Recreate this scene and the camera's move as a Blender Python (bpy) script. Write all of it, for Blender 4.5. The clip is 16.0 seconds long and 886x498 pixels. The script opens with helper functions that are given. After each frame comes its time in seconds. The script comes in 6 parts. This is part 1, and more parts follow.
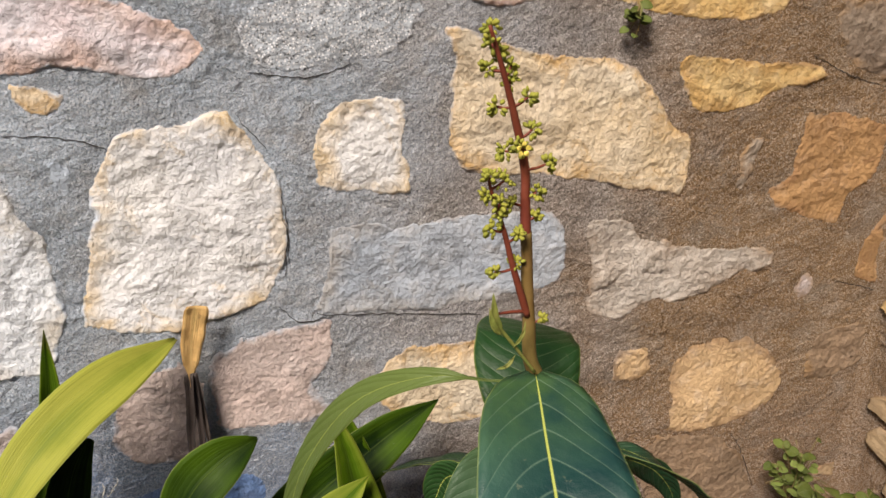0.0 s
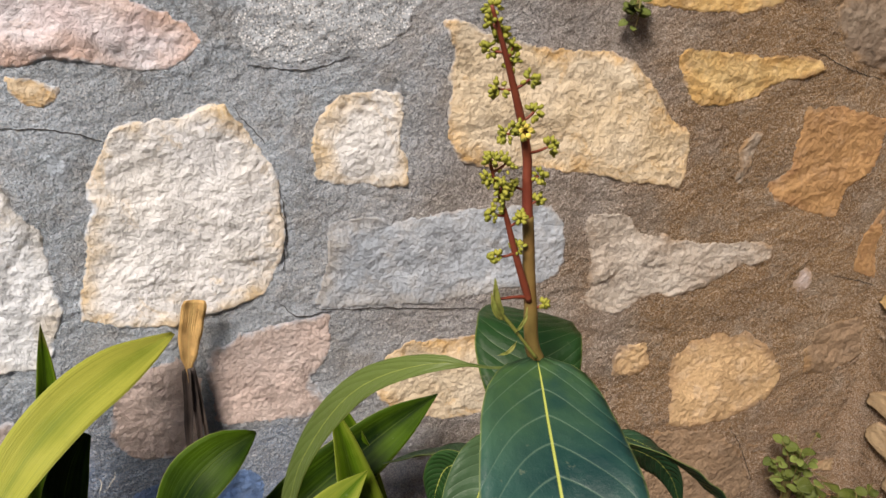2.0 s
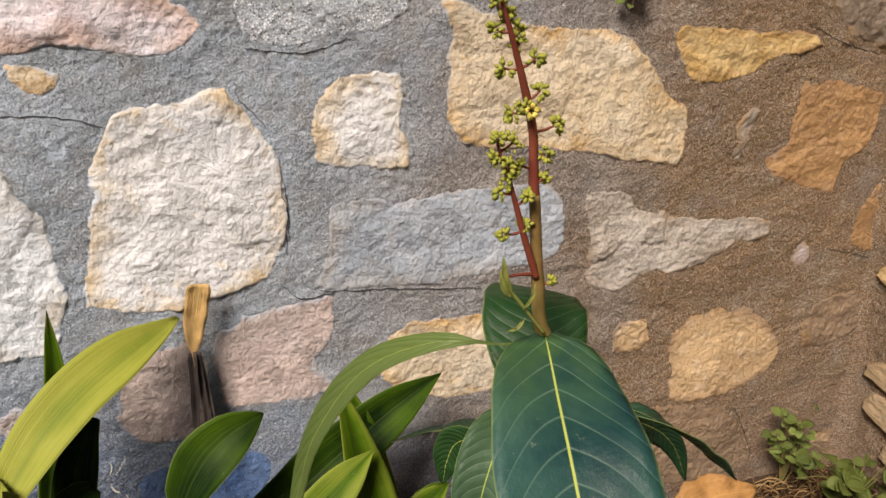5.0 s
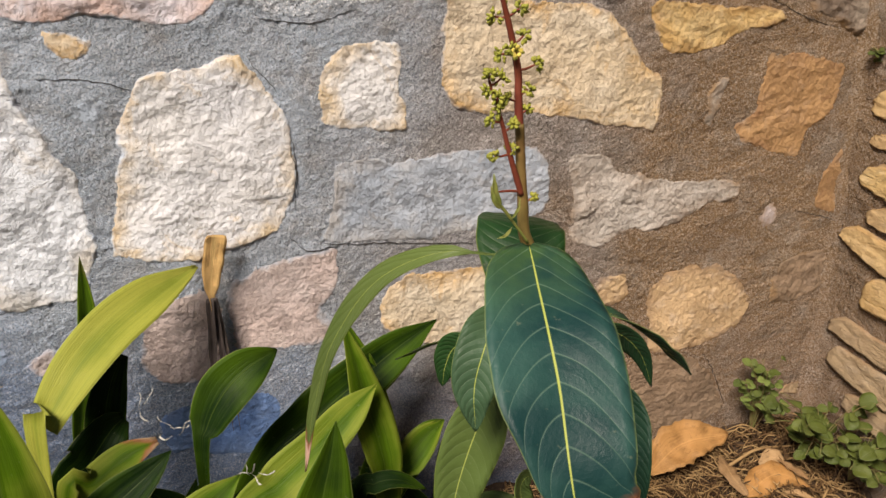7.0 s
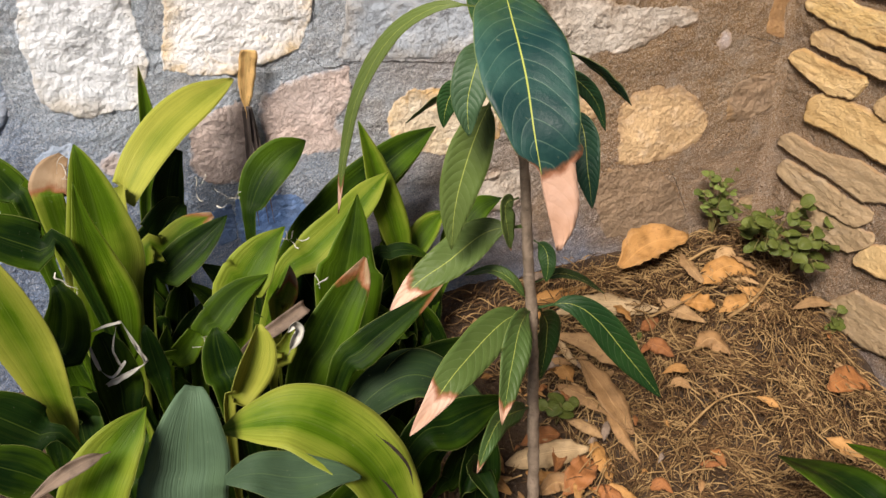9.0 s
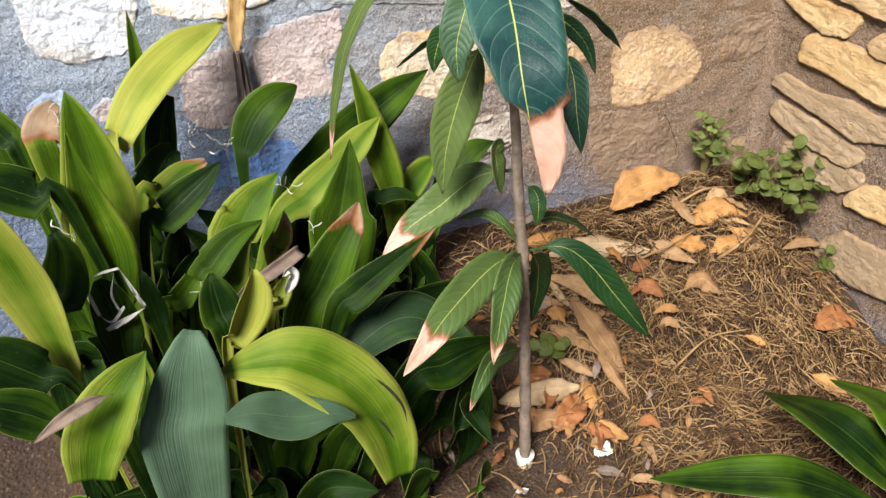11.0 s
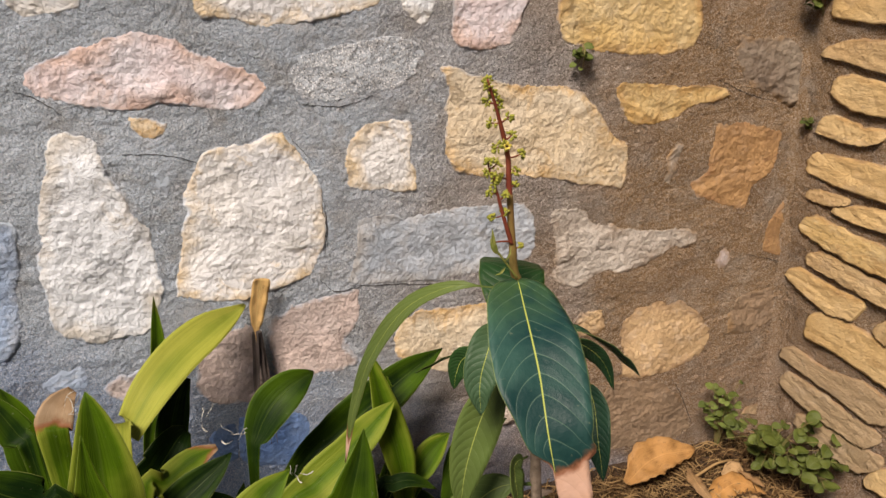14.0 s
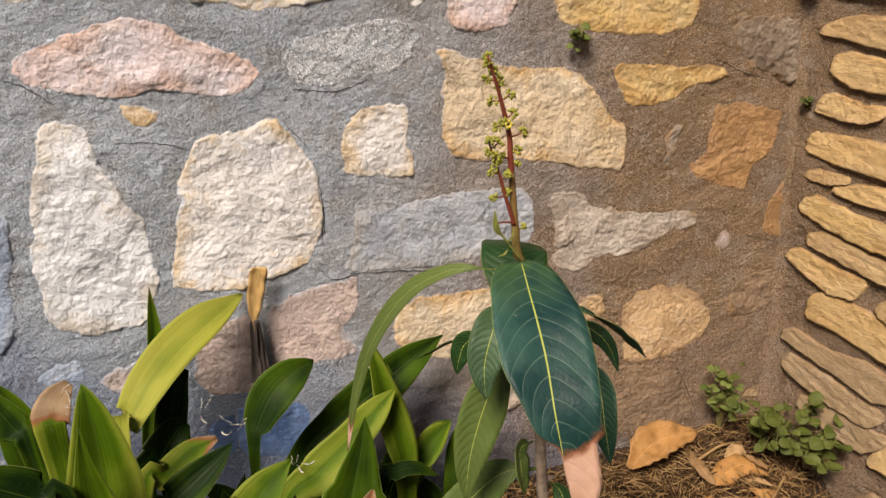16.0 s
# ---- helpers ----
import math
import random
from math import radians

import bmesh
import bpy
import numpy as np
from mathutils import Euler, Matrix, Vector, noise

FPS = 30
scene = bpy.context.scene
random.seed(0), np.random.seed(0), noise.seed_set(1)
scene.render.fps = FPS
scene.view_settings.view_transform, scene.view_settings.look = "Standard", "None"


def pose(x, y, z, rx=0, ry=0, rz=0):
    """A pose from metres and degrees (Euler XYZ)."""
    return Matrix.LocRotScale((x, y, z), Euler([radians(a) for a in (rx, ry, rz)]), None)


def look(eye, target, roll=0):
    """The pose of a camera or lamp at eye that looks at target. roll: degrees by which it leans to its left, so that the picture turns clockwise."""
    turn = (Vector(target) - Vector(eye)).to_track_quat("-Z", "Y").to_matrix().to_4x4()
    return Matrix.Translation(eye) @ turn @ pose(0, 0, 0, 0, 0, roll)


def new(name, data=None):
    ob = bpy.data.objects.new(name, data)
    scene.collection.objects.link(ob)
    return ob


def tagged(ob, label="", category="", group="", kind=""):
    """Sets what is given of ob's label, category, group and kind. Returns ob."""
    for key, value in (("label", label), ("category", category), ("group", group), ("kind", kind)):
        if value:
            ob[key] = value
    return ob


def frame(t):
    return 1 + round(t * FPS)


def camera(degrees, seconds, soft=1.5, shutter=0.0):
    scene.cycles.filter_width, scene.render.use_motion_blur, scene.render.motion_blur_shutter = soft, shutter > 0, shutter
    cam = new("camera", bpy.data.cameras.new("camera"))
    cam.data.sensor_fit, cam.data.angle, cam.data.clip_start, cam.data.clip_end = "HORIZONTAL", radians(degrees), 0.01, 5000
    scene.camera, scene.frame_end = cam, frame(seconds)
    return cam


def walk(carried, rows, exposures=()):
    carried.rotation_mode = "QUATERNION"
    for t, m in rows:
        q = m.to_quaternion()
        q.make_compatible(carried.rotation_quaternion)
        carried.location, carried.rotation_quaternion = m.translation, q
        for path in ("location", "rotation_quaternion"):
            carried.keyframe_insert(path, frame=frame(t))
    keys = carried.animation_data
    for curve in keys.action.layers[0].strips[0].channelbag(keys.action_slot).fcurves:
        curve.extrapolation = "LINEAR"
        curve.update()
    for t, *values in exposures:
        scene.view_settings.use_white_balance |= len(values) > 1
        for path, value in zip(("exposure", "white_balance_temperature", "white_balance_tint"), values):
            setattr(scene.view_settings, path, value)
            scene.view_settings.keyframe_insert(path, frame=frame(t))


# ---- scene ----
import itertools

cam = camera(57.7, 16.0)
METRES, EYE, TILT, LEAN, TURN = 0.8, 1.14, -20.0, 0.0, -18.0
ROWS = [
    (0.0, 0.0, 0.0, 0.0, -0.0, 0.0, 0.0),
    (0.5, 0.0006, -0.0027, 0.0013, 0.02, 0.2, 0.04),
    (1.0, 0.0013, -0.0014, 0.002, -0.11, 0.43, 0.01),
    (1.5, -0.0012, 0.0014, -0.0079, -0.09, 0.33, -0.02),
    (2.0, -0.0035, 0.0064, -0.0141, -0.21, 0.08, 0.11),
    (2.5, -0.0046, 0.0046, -0.0163, -0.28, -1.17, 0.24),
    (3.0, -0.0041, 0.0067, -0.018, -0.52, -1.36, 0.34),
    (3.5, -0.0033, 0.0051, -0.0163, -0.58, -1.3, 0.58),
    (4.0, -0.0018, 0.0045, -0.0102, -0.58, -1.22, 0.91),
    (6.5, -0.0389, -0.0898, -0.0521, -0.57, -1.3, 1.18),
    (7.0, -0.0297, -0.1526, -0.0859, -1.28, -1.97, 1.26),
    (7.5, -0.0169, -0.2072, -0.1495, -1.52, -1.92, 1.46),
    (8.0, -0.027, -0.3165, -0.1918, -1.47, -1.98, 2.06),
    (8.5, -0.0423, -0.4187, -0.2328, -1.6, -5.31, 2.17),
    (9.0, -0.0558, -0.5016, -0.3012, -1.76, -8.74, 2.78),
    (9.2, -0.0570, -0.5120, -0.3050, -1.80, -10.15, 2.85),
    (11.3, -0.0410, -0.5230, -0.2850, -2.05, -12.90, 3.20),
    (11.5, -0.0421, -0.5174, -0.2485, -1.98, -10.64, 2.99),
    (11.7, -0.0470, -0.5247, -0.2010, -1.98, -8.00, 2.75),
    (12.0, -0.046, -0.5308, -0.1618, -1.78, -3.1, 2.2),
    (12.2, -0.0500, -0.5325, -0.1340, -1.86, -1.55, 1.98),
    (12.5, -0.0531, -0.5319, -0.1134, -1.84, 0.62, 1.69),
    (13.0, -0.0583, -0.5248, -0.087, -1.88, 2.34, 2.06),
    (13.5, -0.0634, -0.5173, -0.0875, -1.94, 1.82, 2.08),
    (14.0, -0.0716, -0.5047, -0.0936, -1.91, 1.41, 1.8),
    (14.5, -0.0702, -0.4832, -0.0912, -2.01, 1.2, 1.94),
    (15.0, -0.0753, -0.4701, -0.0909, -2.07, 1.09, 2.12),
    (15.5, -0.076, -0.4729, -0.1006, -2.17, 0.94, 2.54),
    (16.0, -0.0815, -0.4803, -0.1052, -2.27, 0.72, 2.78),
]
walk(cam, [(t, pose(0, 0, EYE, TILT, LEAN, TURN) @ pose(METRES * x, METRES * y, METRES * z, 90 + pitch, roll, yaw)) for t, x, y, z, yaw, pitch, roll in ROWS],
     [(0.0, 0.53, 6700.0, 15.0), (4.0, 0.48, 6700.0, 15.0), (7.0, 0.48, 6700.0, 15.0), (9.0, 0.78, 6650.0, 14.0), (11.5, 1.17, 5950.0, 12.0), (12.2, 0.66, 6150.0, 13.0), (13.0, 0.44, 6550.0, 15.0), (16.0, 0.47, 7050.0, 17.0)])

# ---- world and light ----
SUN_ELEVATION, SUN_AZIMUTH = 48.0, 222.0      # degrees; azimuth clockwise from +y
world = bpy.data.worlds.new("world")
scene.world = world
world.use_nodes = True
wn = world.node_tree
sky = wn.nodes.new("ShaderNodeTexSky")
sky.sky_type, sky.sun_disc = "NISHITA", False
sky.sun_elevation, sky.sun_rotation = radians(SUN_ELEVATION), radians(SUN_AZIMUTH)
wn.links.new(sky.outputs[0], wn.nodes["Background"].inputs[0])
wn.nodes["Background"].inputs[1].default_value = 0.024
sun = new("sun", bpy.data.lights.new("sun", "SUN"))
sun.data.energy, sun.data.angle, sun.data.color = 4.6, radians(20), (1.0, 0.92, 0.80)
az, el = radians(SUN_AZIMUTH), radians(SUN_ELEVATION)
sun_way = Vector((math.sin(az) * math.cos(el), math.cos(az) * math.cos(el), math.sin(el)))
sun.matrix_world = look(sun_way * 10, (0, 0, 0))


# ---- material helpers ----
class Nodes:
    """A small wrapper to write node materials in short lines."""

    def __init__(self, name):
        self.mat = bpy.data.materials.new(name)
        self.mat.use_nodes = True
        self.tree = self.mat.node_tree
        self.bsdf = self.tree.nodes["Principled BSDF"]

    def add(self, kind, ins=None, **props):
        n = self.tree.nodes.new(kind)
        for k, v in props.items():
            if k == "operation":
                n.operation = v
            elif k == "data_type":
                n.data_type = v
            elif k == "blend_type":
                n.blend_type = v
            elif k == "attribute_name":
                n.attribute_name = v
            elif k == "attribute_type":
                n.attribute_type = v
            elif k == "feature":
                n.feature = v
        for k, v in (ins or {}).items():
            self.put(n.inputs[k], v)
        return n

    def put(self, socket, v):
        if isinstance(v, bpy.types.NodeSocket):
            self.tree.links.new(v, socket)
        elif isinstance(v, tuple) and len(v) == 3 and socket.type == "RGBA":
            socket.default_value = (*v, 1)
        else:
            socket.default_value = v

    def set(self, **ins):
        for k, v in ins.items():
            self.put(self.bsdf.inputs[k.replace("_", " ")], v)

    def math(self, op, a, b=0.0):
        return self.add("ShaderNodeMath", {0: a, 1: b}, operation=op).outputs[0]

    def mix(self, fac, a, b, blend="MIX"):
        n = self.add("ShaderNodeMix", None, data_type="RGBA", blend_type=blend)
        self.put(n.inputs[0], fac), self.put(n.inputs[6], a), self.put(n.inputs[7], b)
        return n.outputs[2]

    def ramp(self, fac, lo, hi, out_lo=0.0, out_hi=1.0):
        return self.add("ShaderNodeMapRange", {0: fac, 1: lo, 2: hi, 3: out_lo, 4: out_hi}).outputs[0]

    def noise(self, scale, detail=4.0, rough=0.55, vec=None, distort=0.0):
        ins = {"Scale": scale, "Detail": detail, "Roughness": rough, "Distortion": distort}
        if vec is not None:
            ins["Vector"] = vec
        return self.add("ShaderNodeTexNoise", ins).outputs[0]

    def cells(self, scale, vec=None, feature="F1"):
        ins = {"Scale": scale}
        if vec is not None:
            ins["Vector"] = vec
        return self.add("ShaderNodeTexVoronoi", ins, feature=feature).outputs[0]

    def facets(self, scale, vec, tilt):
        """Height of a hewn face, in metres: flat chips, each tilted its own way."""
        wob = self.add("ShaderNodeTexNoise", {"Vector": vec, "Scale": scale * 1.3, "Detail": 3.0}).outputs["Color"]
        wob = self.add("ShaderNodeVectorMath", {0: wob, 1: (0.5, 0.5, 0.5)}, operation="SUBTRACT").outputs[0]
        wob = self.add("ShaderNodeVectorMath", {0: wob, 1: (0.9 / scale, 0.9 / scale, 0.9 / scale)}, operation="MULTIPLY").outputs[0]
        p = self.add("ShaderNodeVectorMath", {0: vec, 1: wob}, operation="ADD").outputs[0]
        cell = self.add("ShaderNodeTexVoronoi", {"Vector": p, "Scale": scale}, feature="F1")
        way = self.add("ShaderNodeVectorMath", {0: cell.outputs["Color"], 1: (0.5, 0.5, 0.5)}, operation="SUBTRACT").outputs[0]
        off = self.add("ShaderNodeVectorMath", {0: p, 1: cell.outputs["Position"]}, operation="SUBTRACT").outputs[0]
        dot = self.add("ShaderNodeVectorMath", {0: way, 1: off}, operation="DOT_PRODUCT").outputs["Value"]
        return self.math("MULTIPLY", dot, tilt)

    def place(self, spread=0.0, scale=(1, 1, 1)):
        """Object coordinates, moved apart from object to object."""
        v = self.add("ShaderNodeTexCoord").outputs["Object"]
        if scale != (1, 1, 1):
            v = self.add("ShaderNodeVectorMath", {0: v, 1: scale}, operation="MULTIPLY").outputs[0]
        if spread:
            r = self.math("MULTIPLY", self.add("ShaderNodeObjectInfo").outputs["Random"], spread)
            v = self.add("ShaderNodeVectorMath", {0: v, 1: r}, operation="ADD").outputs[0]
        return v

    def prop(self, name, kind="OBJECT"):
        return self.add("ShaderNodeAttribute", None, attribute_name=name, attribute_type=kind).outputs["Fac"]

    def bump(self, height, dist, strength=1.0, under=None):
        ins = {"Height": height, "Distance": dist, "Strength": strength}
        if under is not None:
            ins["Normal"] = under
        return self.add("ShaderNodeBump", ins).outputs[0]


def mortar_colour(n):
    """Colour of the mortar by its place in the wall: cold grey at one end, blue-stained low down, earth brown towards the corner."""
    v = n.add("ShaderNodeNewGeometry").outputs["Position"]
    sep = n.add("ShaderNodeSeparateXYZ", {0: v})
    drift = n.math("ADD", sep.outputs[0], n.math("MULTIPLY", n.math("SUBTRACT", n.noise(3.0, 4, 0.6, v), 0.5), 1.0))
    c = n.mix(n.ramp(drift, 0.05, 0.80), (0.485, 0.57, 0.68), (0.30, 0.192, 0.100))
    c = n.mix(n.ramp(n.noise(5.0, 5, 0.6, v), 0.48, 0.66, 0.0, 0.65), c, n.mix(1.0, c, (0.74, 0.70, 0.66), "MULTIPLY"))
    c = n.mix(n.ramp(n.noise(14.0, 5, 0.65, v), 0.50, 0.70, 0.0, 0.45), c, (0.46, 0.41, 0.36))
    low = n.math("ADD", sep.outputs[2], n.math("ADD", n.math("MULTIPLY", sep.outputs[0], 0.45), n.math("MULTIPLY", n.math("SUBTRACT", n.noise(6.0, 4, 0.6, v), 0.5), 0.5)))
    # mortar turns browner towards the foot of the wall, with a noisy edge
    foot_tone = n.math("ADD", n.math("SUBTRACT", sep.outputs[2], n.math("MULTIPLY", sep.outputs[0], 0.10)), n.math("MULTIPLY", n.math("SUBTRACT", n.noise(4.0, 5, 0.65, v), 0.5), 0.7))
    c = n.mix(n.ramp(foot_tone, 0.34, 0.10, 0.0, 0.5), c, (0.30, 0.195, 0.125))
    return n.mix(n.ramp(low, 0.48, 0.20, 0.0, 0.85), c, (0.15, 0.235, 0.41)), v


def mortar_material():
    """Trowelled, sandy mortar."""
    n = Nodes("trowelled_mortar")
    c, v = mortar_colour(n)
    dark, pale = n.mix(1.0, c, (0.46, 0.44, 0.42), "MULTIPLY"), n.mix(0.50, c, (0.80, 0.76, 0.72))
    tilt = n.add("ShaderNodeVectorRotate", {"Vector": v, "Axis": (0, 1, 0), "Angle": 0.35}).outputs[0]
    stroke = n.noise(62.0, 6, 0.7, n.add("ShaderNodeVectorMath", {0: tilt, 1: (0.30, 1.0, 1.5)}, operation="MULTIPLY").outputs[0], 1.5)
    grain = n.noise(330.0, 4, 0.85, v)
    grit = n.noise(75.0, 4, 0.7, v, 0.5)
    c = n.mix(n.ramp(stroke, 0.50, 0.34, 0.0, 0.22), c, dark)
    c = n.mix(n.ramp(stroke, 0.52, 0.68, 0.0, 0.25), c, pale)
    c = n.mix(n.ramp(grit, 0.47, 0.36, 0.0, 0.18), c, dark)
    c = n.mix(n.ramp(grain, 0.49, 0.40, 0.0, 0.6), c, dark)
    c = n.mix(n.ramp(grain, 0.51, 0.59, 0.0, 0.8), c, pale)
    h = n.math("ADD", n.noise(26.0, 7, 0.65, v, 0.8), n.math("MULTIPLY", stroke, 0.8))
    patch = n.ramp(n.noise(7.0, 4, 0.6, v), 0.36, 0.64, 0.65, 1.0)
    nb = n.bump(h, 0.017, patch)
    nb = n.bump(grit, 0.013, patch, nb)
    nb = n.bump(n.noise(170.0, 4, 0.7, v), 0.0075, 1.0, nb)
    n.set(Base_Color=c, Roughness=0.95, Normal=nb)
    n.bsdf.inputs["Specular IOR Level"].default_value = 0.15
    return n.mat


def stone_material(name, base, second, rim, speck=0.0, dust=0.25, dirt=0.5, smear_from=0.90, bedded=False):
    """Rough-hewn stone: two tones in large patches, a stained rim, fine grain and pits."""
    n = Nodes(name)
    v = n.place(40.0, (0.60, 1.0, 1.15) if bedded else (1, 1, 1))
    big = n.ramp(n.noise(7.0, 4, 0.6, v), 0.38, 0.62)
    c = n.mix(big, base, second)
    edge = n.math("ADD", n.prop("rim", "GEOMETRY"), n.math("MULTIPLY", n.math("SUBTRACT", n.noise(9.0, 4, 0.6, v), 0.5), 2.2))
    c = n.mix(n.ramp(edge, 0.62, 1.15, 0.0, 0.85), c, rim)
    stain = n.ramp(n.math("ADD", n.noise(16.0, 6, 0.7, v, 1.0), n.math("MULTIPLY", n.prop("rim", "GEOMETRY"), 0.10)), 0.60, 0.72, 0.0, 0.55)
    c = n.mix(stain, c, rim)
    fine = n.noise(90.0, 6, 0.7, v)
    c = n.mix(n.ramp(fine, 0.47, 0.32, 0.0, dirt), c, tuple(x * 0.55 for x in base))
    c = n.mix(n.ramp(n.noise(170.0, 4, 0.75, v), 0.48, 0.36, 0.0, dirt * 0.9), c, tuple(x * 0.55 for x in second))
    c = n.mix(n.ramp(n.noise(190.0, 4, 0.75, v), 0.52, 0.64, 0.0, 0.35), c, tuple(min(0.85, x * 1.22) for x in base))
    c = n.mix(n.ramp(n.noise(28.0, 5, 0.65, v), 0.52, 0.75, 0.0, dust), c, (0.75, 0.71, 0.66))
    smear = n.math("ADD", n.prop("rim", "GEOMETRY"), n.math("MULTIPLY", n.math("SUBTRACT", n.noise(22.0, 5, 0.65, v), 0.5), 0.50 if smear_from > 0.88 else 0.9))
    if smear_from < 1:
        c = n.mix(n.ramp(smear, smear_from, min(1.05, smear_from + (0.09 if smear_from > 0.88 else 0.20)), 0.0, 0.92), c, mortar_colour(n)[0])
    if speck:
        c = n.mix(n.ramp(n.cells(240.0, v), 0.22, 0.42, speck, 0.0), c, (0.85, 0.85, 0.86))
        c = n.mix(n.ramp(n.noise(300.0, 2, 0.5, v), 0.58, 0.64, 0.0, speck), c, (0.06, 0.065, 0.07))
    h = n.math("ADD", n.math("ADD", n.facets(22.0, v, 0.34), n.math("MULTIPLY", n.facets(64.0, v, 0.24), n.ramp(n.noise(8.0, 3, 0.5, v), 0.40, 0.62))), n.math("MULTIPLY", n.noise(40.0, 8, 0.62, v, 0.5), 0.009))
    nb = n.bump(h, 0.65 if bedded else 1.0, 0.75 + 0.25 * dirt)
    nb = n.bump(n.noise(190.0, 4, 0.70, v), 0.0028 + 0.003 * dirt, 1.0, nb)
    n.set(Base_Color=c, Roughness=0.92, Normal=nb)
    n.bsdf.inputs["Specular IOR Level"].default_value = 0.2
    return n.mat


STONE = {
    "white": stone_material("white_limestone", (0.70, 0.745, 0.80), (0.66, 0.70, 0.755), (0.56, 0.52, 0.46), dirt=0.10, dust=0.1, smear_from=0.93),
    "cream": stone_material("cream_limestone", (0.69, 0.705, 0.735), (0.675, 0.675, 0.675), (0.62, 0.47, 0.27), dirt=0.12, dust=0.1, smear_from=0.93),
    "sand": stone_material("sand_coloured_slab", (0.60, 0.435, 0.225), (0.53, 0.355, 0.155), (0.40, 0.24, 0.095), dust=0.15, dirt=0.3, bedded=True),
    "sand_dark": stone_material("brown_sand_slab", (0.53, 0.385, 0.21), (0.44, 0.295, 0.145), (0.32, 0.195, 0.085), dust=0.12, dirt=0.4, bedded=True),
    "ochre_slab": stone_material("ochre_slab", (0.58, 0.375, 0.13), (0.56, 0.42, 0.22), (0.40, 0.23, 0.085), dust=0.12, dirt=0.4, bedded=True),
    "pink": stone_material("pink_sandstone", (0.63, 0.535, 0.555), (0.65, 0.63, 0.68), (0.58, 0.40, 0.32), dirt=0.2, dust=0.1),
    "pink_pale": stone_material("pale_pink_stone", (0.50, 0.43, 0.42), (0.45, 0.40, 0.40), (0.40, 0.34, 0.32), dirt=0.3, smear_from=0.78),
    "pink_dull": stone_material("dull_pink_sandstone", (0.585, 0.475, 0.44), (0.52, 0.44, 0.42), (0.42, 0.345, 0.315), dust=0.15, dirt=0.35, smear_from=0.84),
    "granite": stone_material("speckled_granite", (0.41, 0.45, 0.50), (0.36, 0.40, 0.45), (0.34, 0.36, 0.39), 0.8, dirt=0.25),
    "tan": stone_material("tan_limestone", (0.66, 0.585, 0.465), (0.60, 0.48, 0.32), (0.55, 0.33, 0.11), dirt=0.28),
    "peach": stone_material("peach_limestone", (0.60, 0.43, 0.25), (0.53, 0.37, 0.21), (0.38, 0.255, 0.15), dirt=0.3, smear_from=0.72),
    "tan_dull": stone_material("weathered_tan_slab", (0.40, 0.295, 0.18), (0.34, 0.245, 0.145), (0.25, 0.17, 0.095), dust=0.12, dirt=0.35, bedded=True),
    "ochre": stone_material("ochre_sandstone", (0.60, 0.42, 0.18), (0.63, 0.49, 0.27), (0.47, 0.28, 0.10), dust=0.15, dirt=0.4),
    "brown": stone_material("brown_sandstone", (0.42, 0.255, 0.12), (0.36, 0.215, 0.105), (0.31, 0.17, 0.09), dust=0.10, dirt=0.4, smear_from=0.82),
    "brown_dark": stone_material("dark_brown_stone", (0.31, 0.22, 0.145), (0.26, 0.185, 0.125), (0.25, 0.18, 0.12), dust=0.06, smear_from=0.78),
    "slate": stone_material("slaty_grey_brown_stone", (0.20, 0.155, 0.12), (0.33, 0.275, 0.215), (0.22, 0.16, 0.11), dust=0.10, smear_from=0.80),
    "bluegrey": stone_material("blue_grey_stone", (0.36, 0.41, 0.48), (0.42, 0.46, 0.52), (0.40, 0.385, 0.37), dirt=0.3),
    "bluegrey_light": stone_material("pale_blue_grey_stone", (0.36, 0.47, 0.66), (0.30, 0.40, 0.57), (0.34, 0.38, 0.45)),
    "grey": stone_material("flaky_grey_stone", (0.55, 0.51, 0.465), (0.43, 0.37, 0.315), (0.33, 0.26, 0.20), smear_from=0.86),
    "blue": stone_material("blue_stained_stone", (0.09, 0.18, 0.42), (0.15, 0.24, 0.44), (0.15, 0.22, 0.38), dust=0.05, smear_from=1.2),
    "slate_pale": stone_material("pale_slaty_sliver", (0.42, 0.39, 0.34), (0.34, 0.29, 0.24), (0.26, 0.20, 0.15), dust=0.10, smear_from=0.85),
    "chalk": stone_material("chalky_white_smear", (0.62, 0.64, 0.67), (0.58, 0.60, 0.63), (0.5, 0.5, 0.5), dirt=0.1, smear_from=0.45),
}
STONE_WORDS = {
    "white": "white rough-hewn limestone set in grey mortar", "cream": "cream limestone with ochre-stained edges", "pink": "pale pink sandstone block with rough face",
    "sand": "sand-coloured slab, thin and rough-edged", "sand_dark": "brownish sandstone slab, thin and rough-edged", "pink_pale": "small pale pink stone in mortar", "pink_dull": "dull pink sandstone block in mortar", "granite": "speckled grey granite block in mortar",
    "tan": "tan limestone with a chipped face", "tan_dull": "weathered tan slab, thin and flat", "ochre": "ochre sandstone with rough face", "brown": "orange-brown sandstone block",
    "brown_dark": "dark brown stone smeared with mortar", "bluegrey": "blue-grey long stone block", "bluegrey_light": "pale blue-grey upright stone",
    "grey": "flaky grey stone", "chalk": "chalky white smear in the mortar", "slate": "slaty grey-brown stone beside the corner", "slate_pale": "pale upright sliver of slate in mortar", "peach": "peach limestone half smeared with mortar", "ochre_slab": "ochre slab, thin and pitted", "blue": "blue-stained stone low in the wall",
}


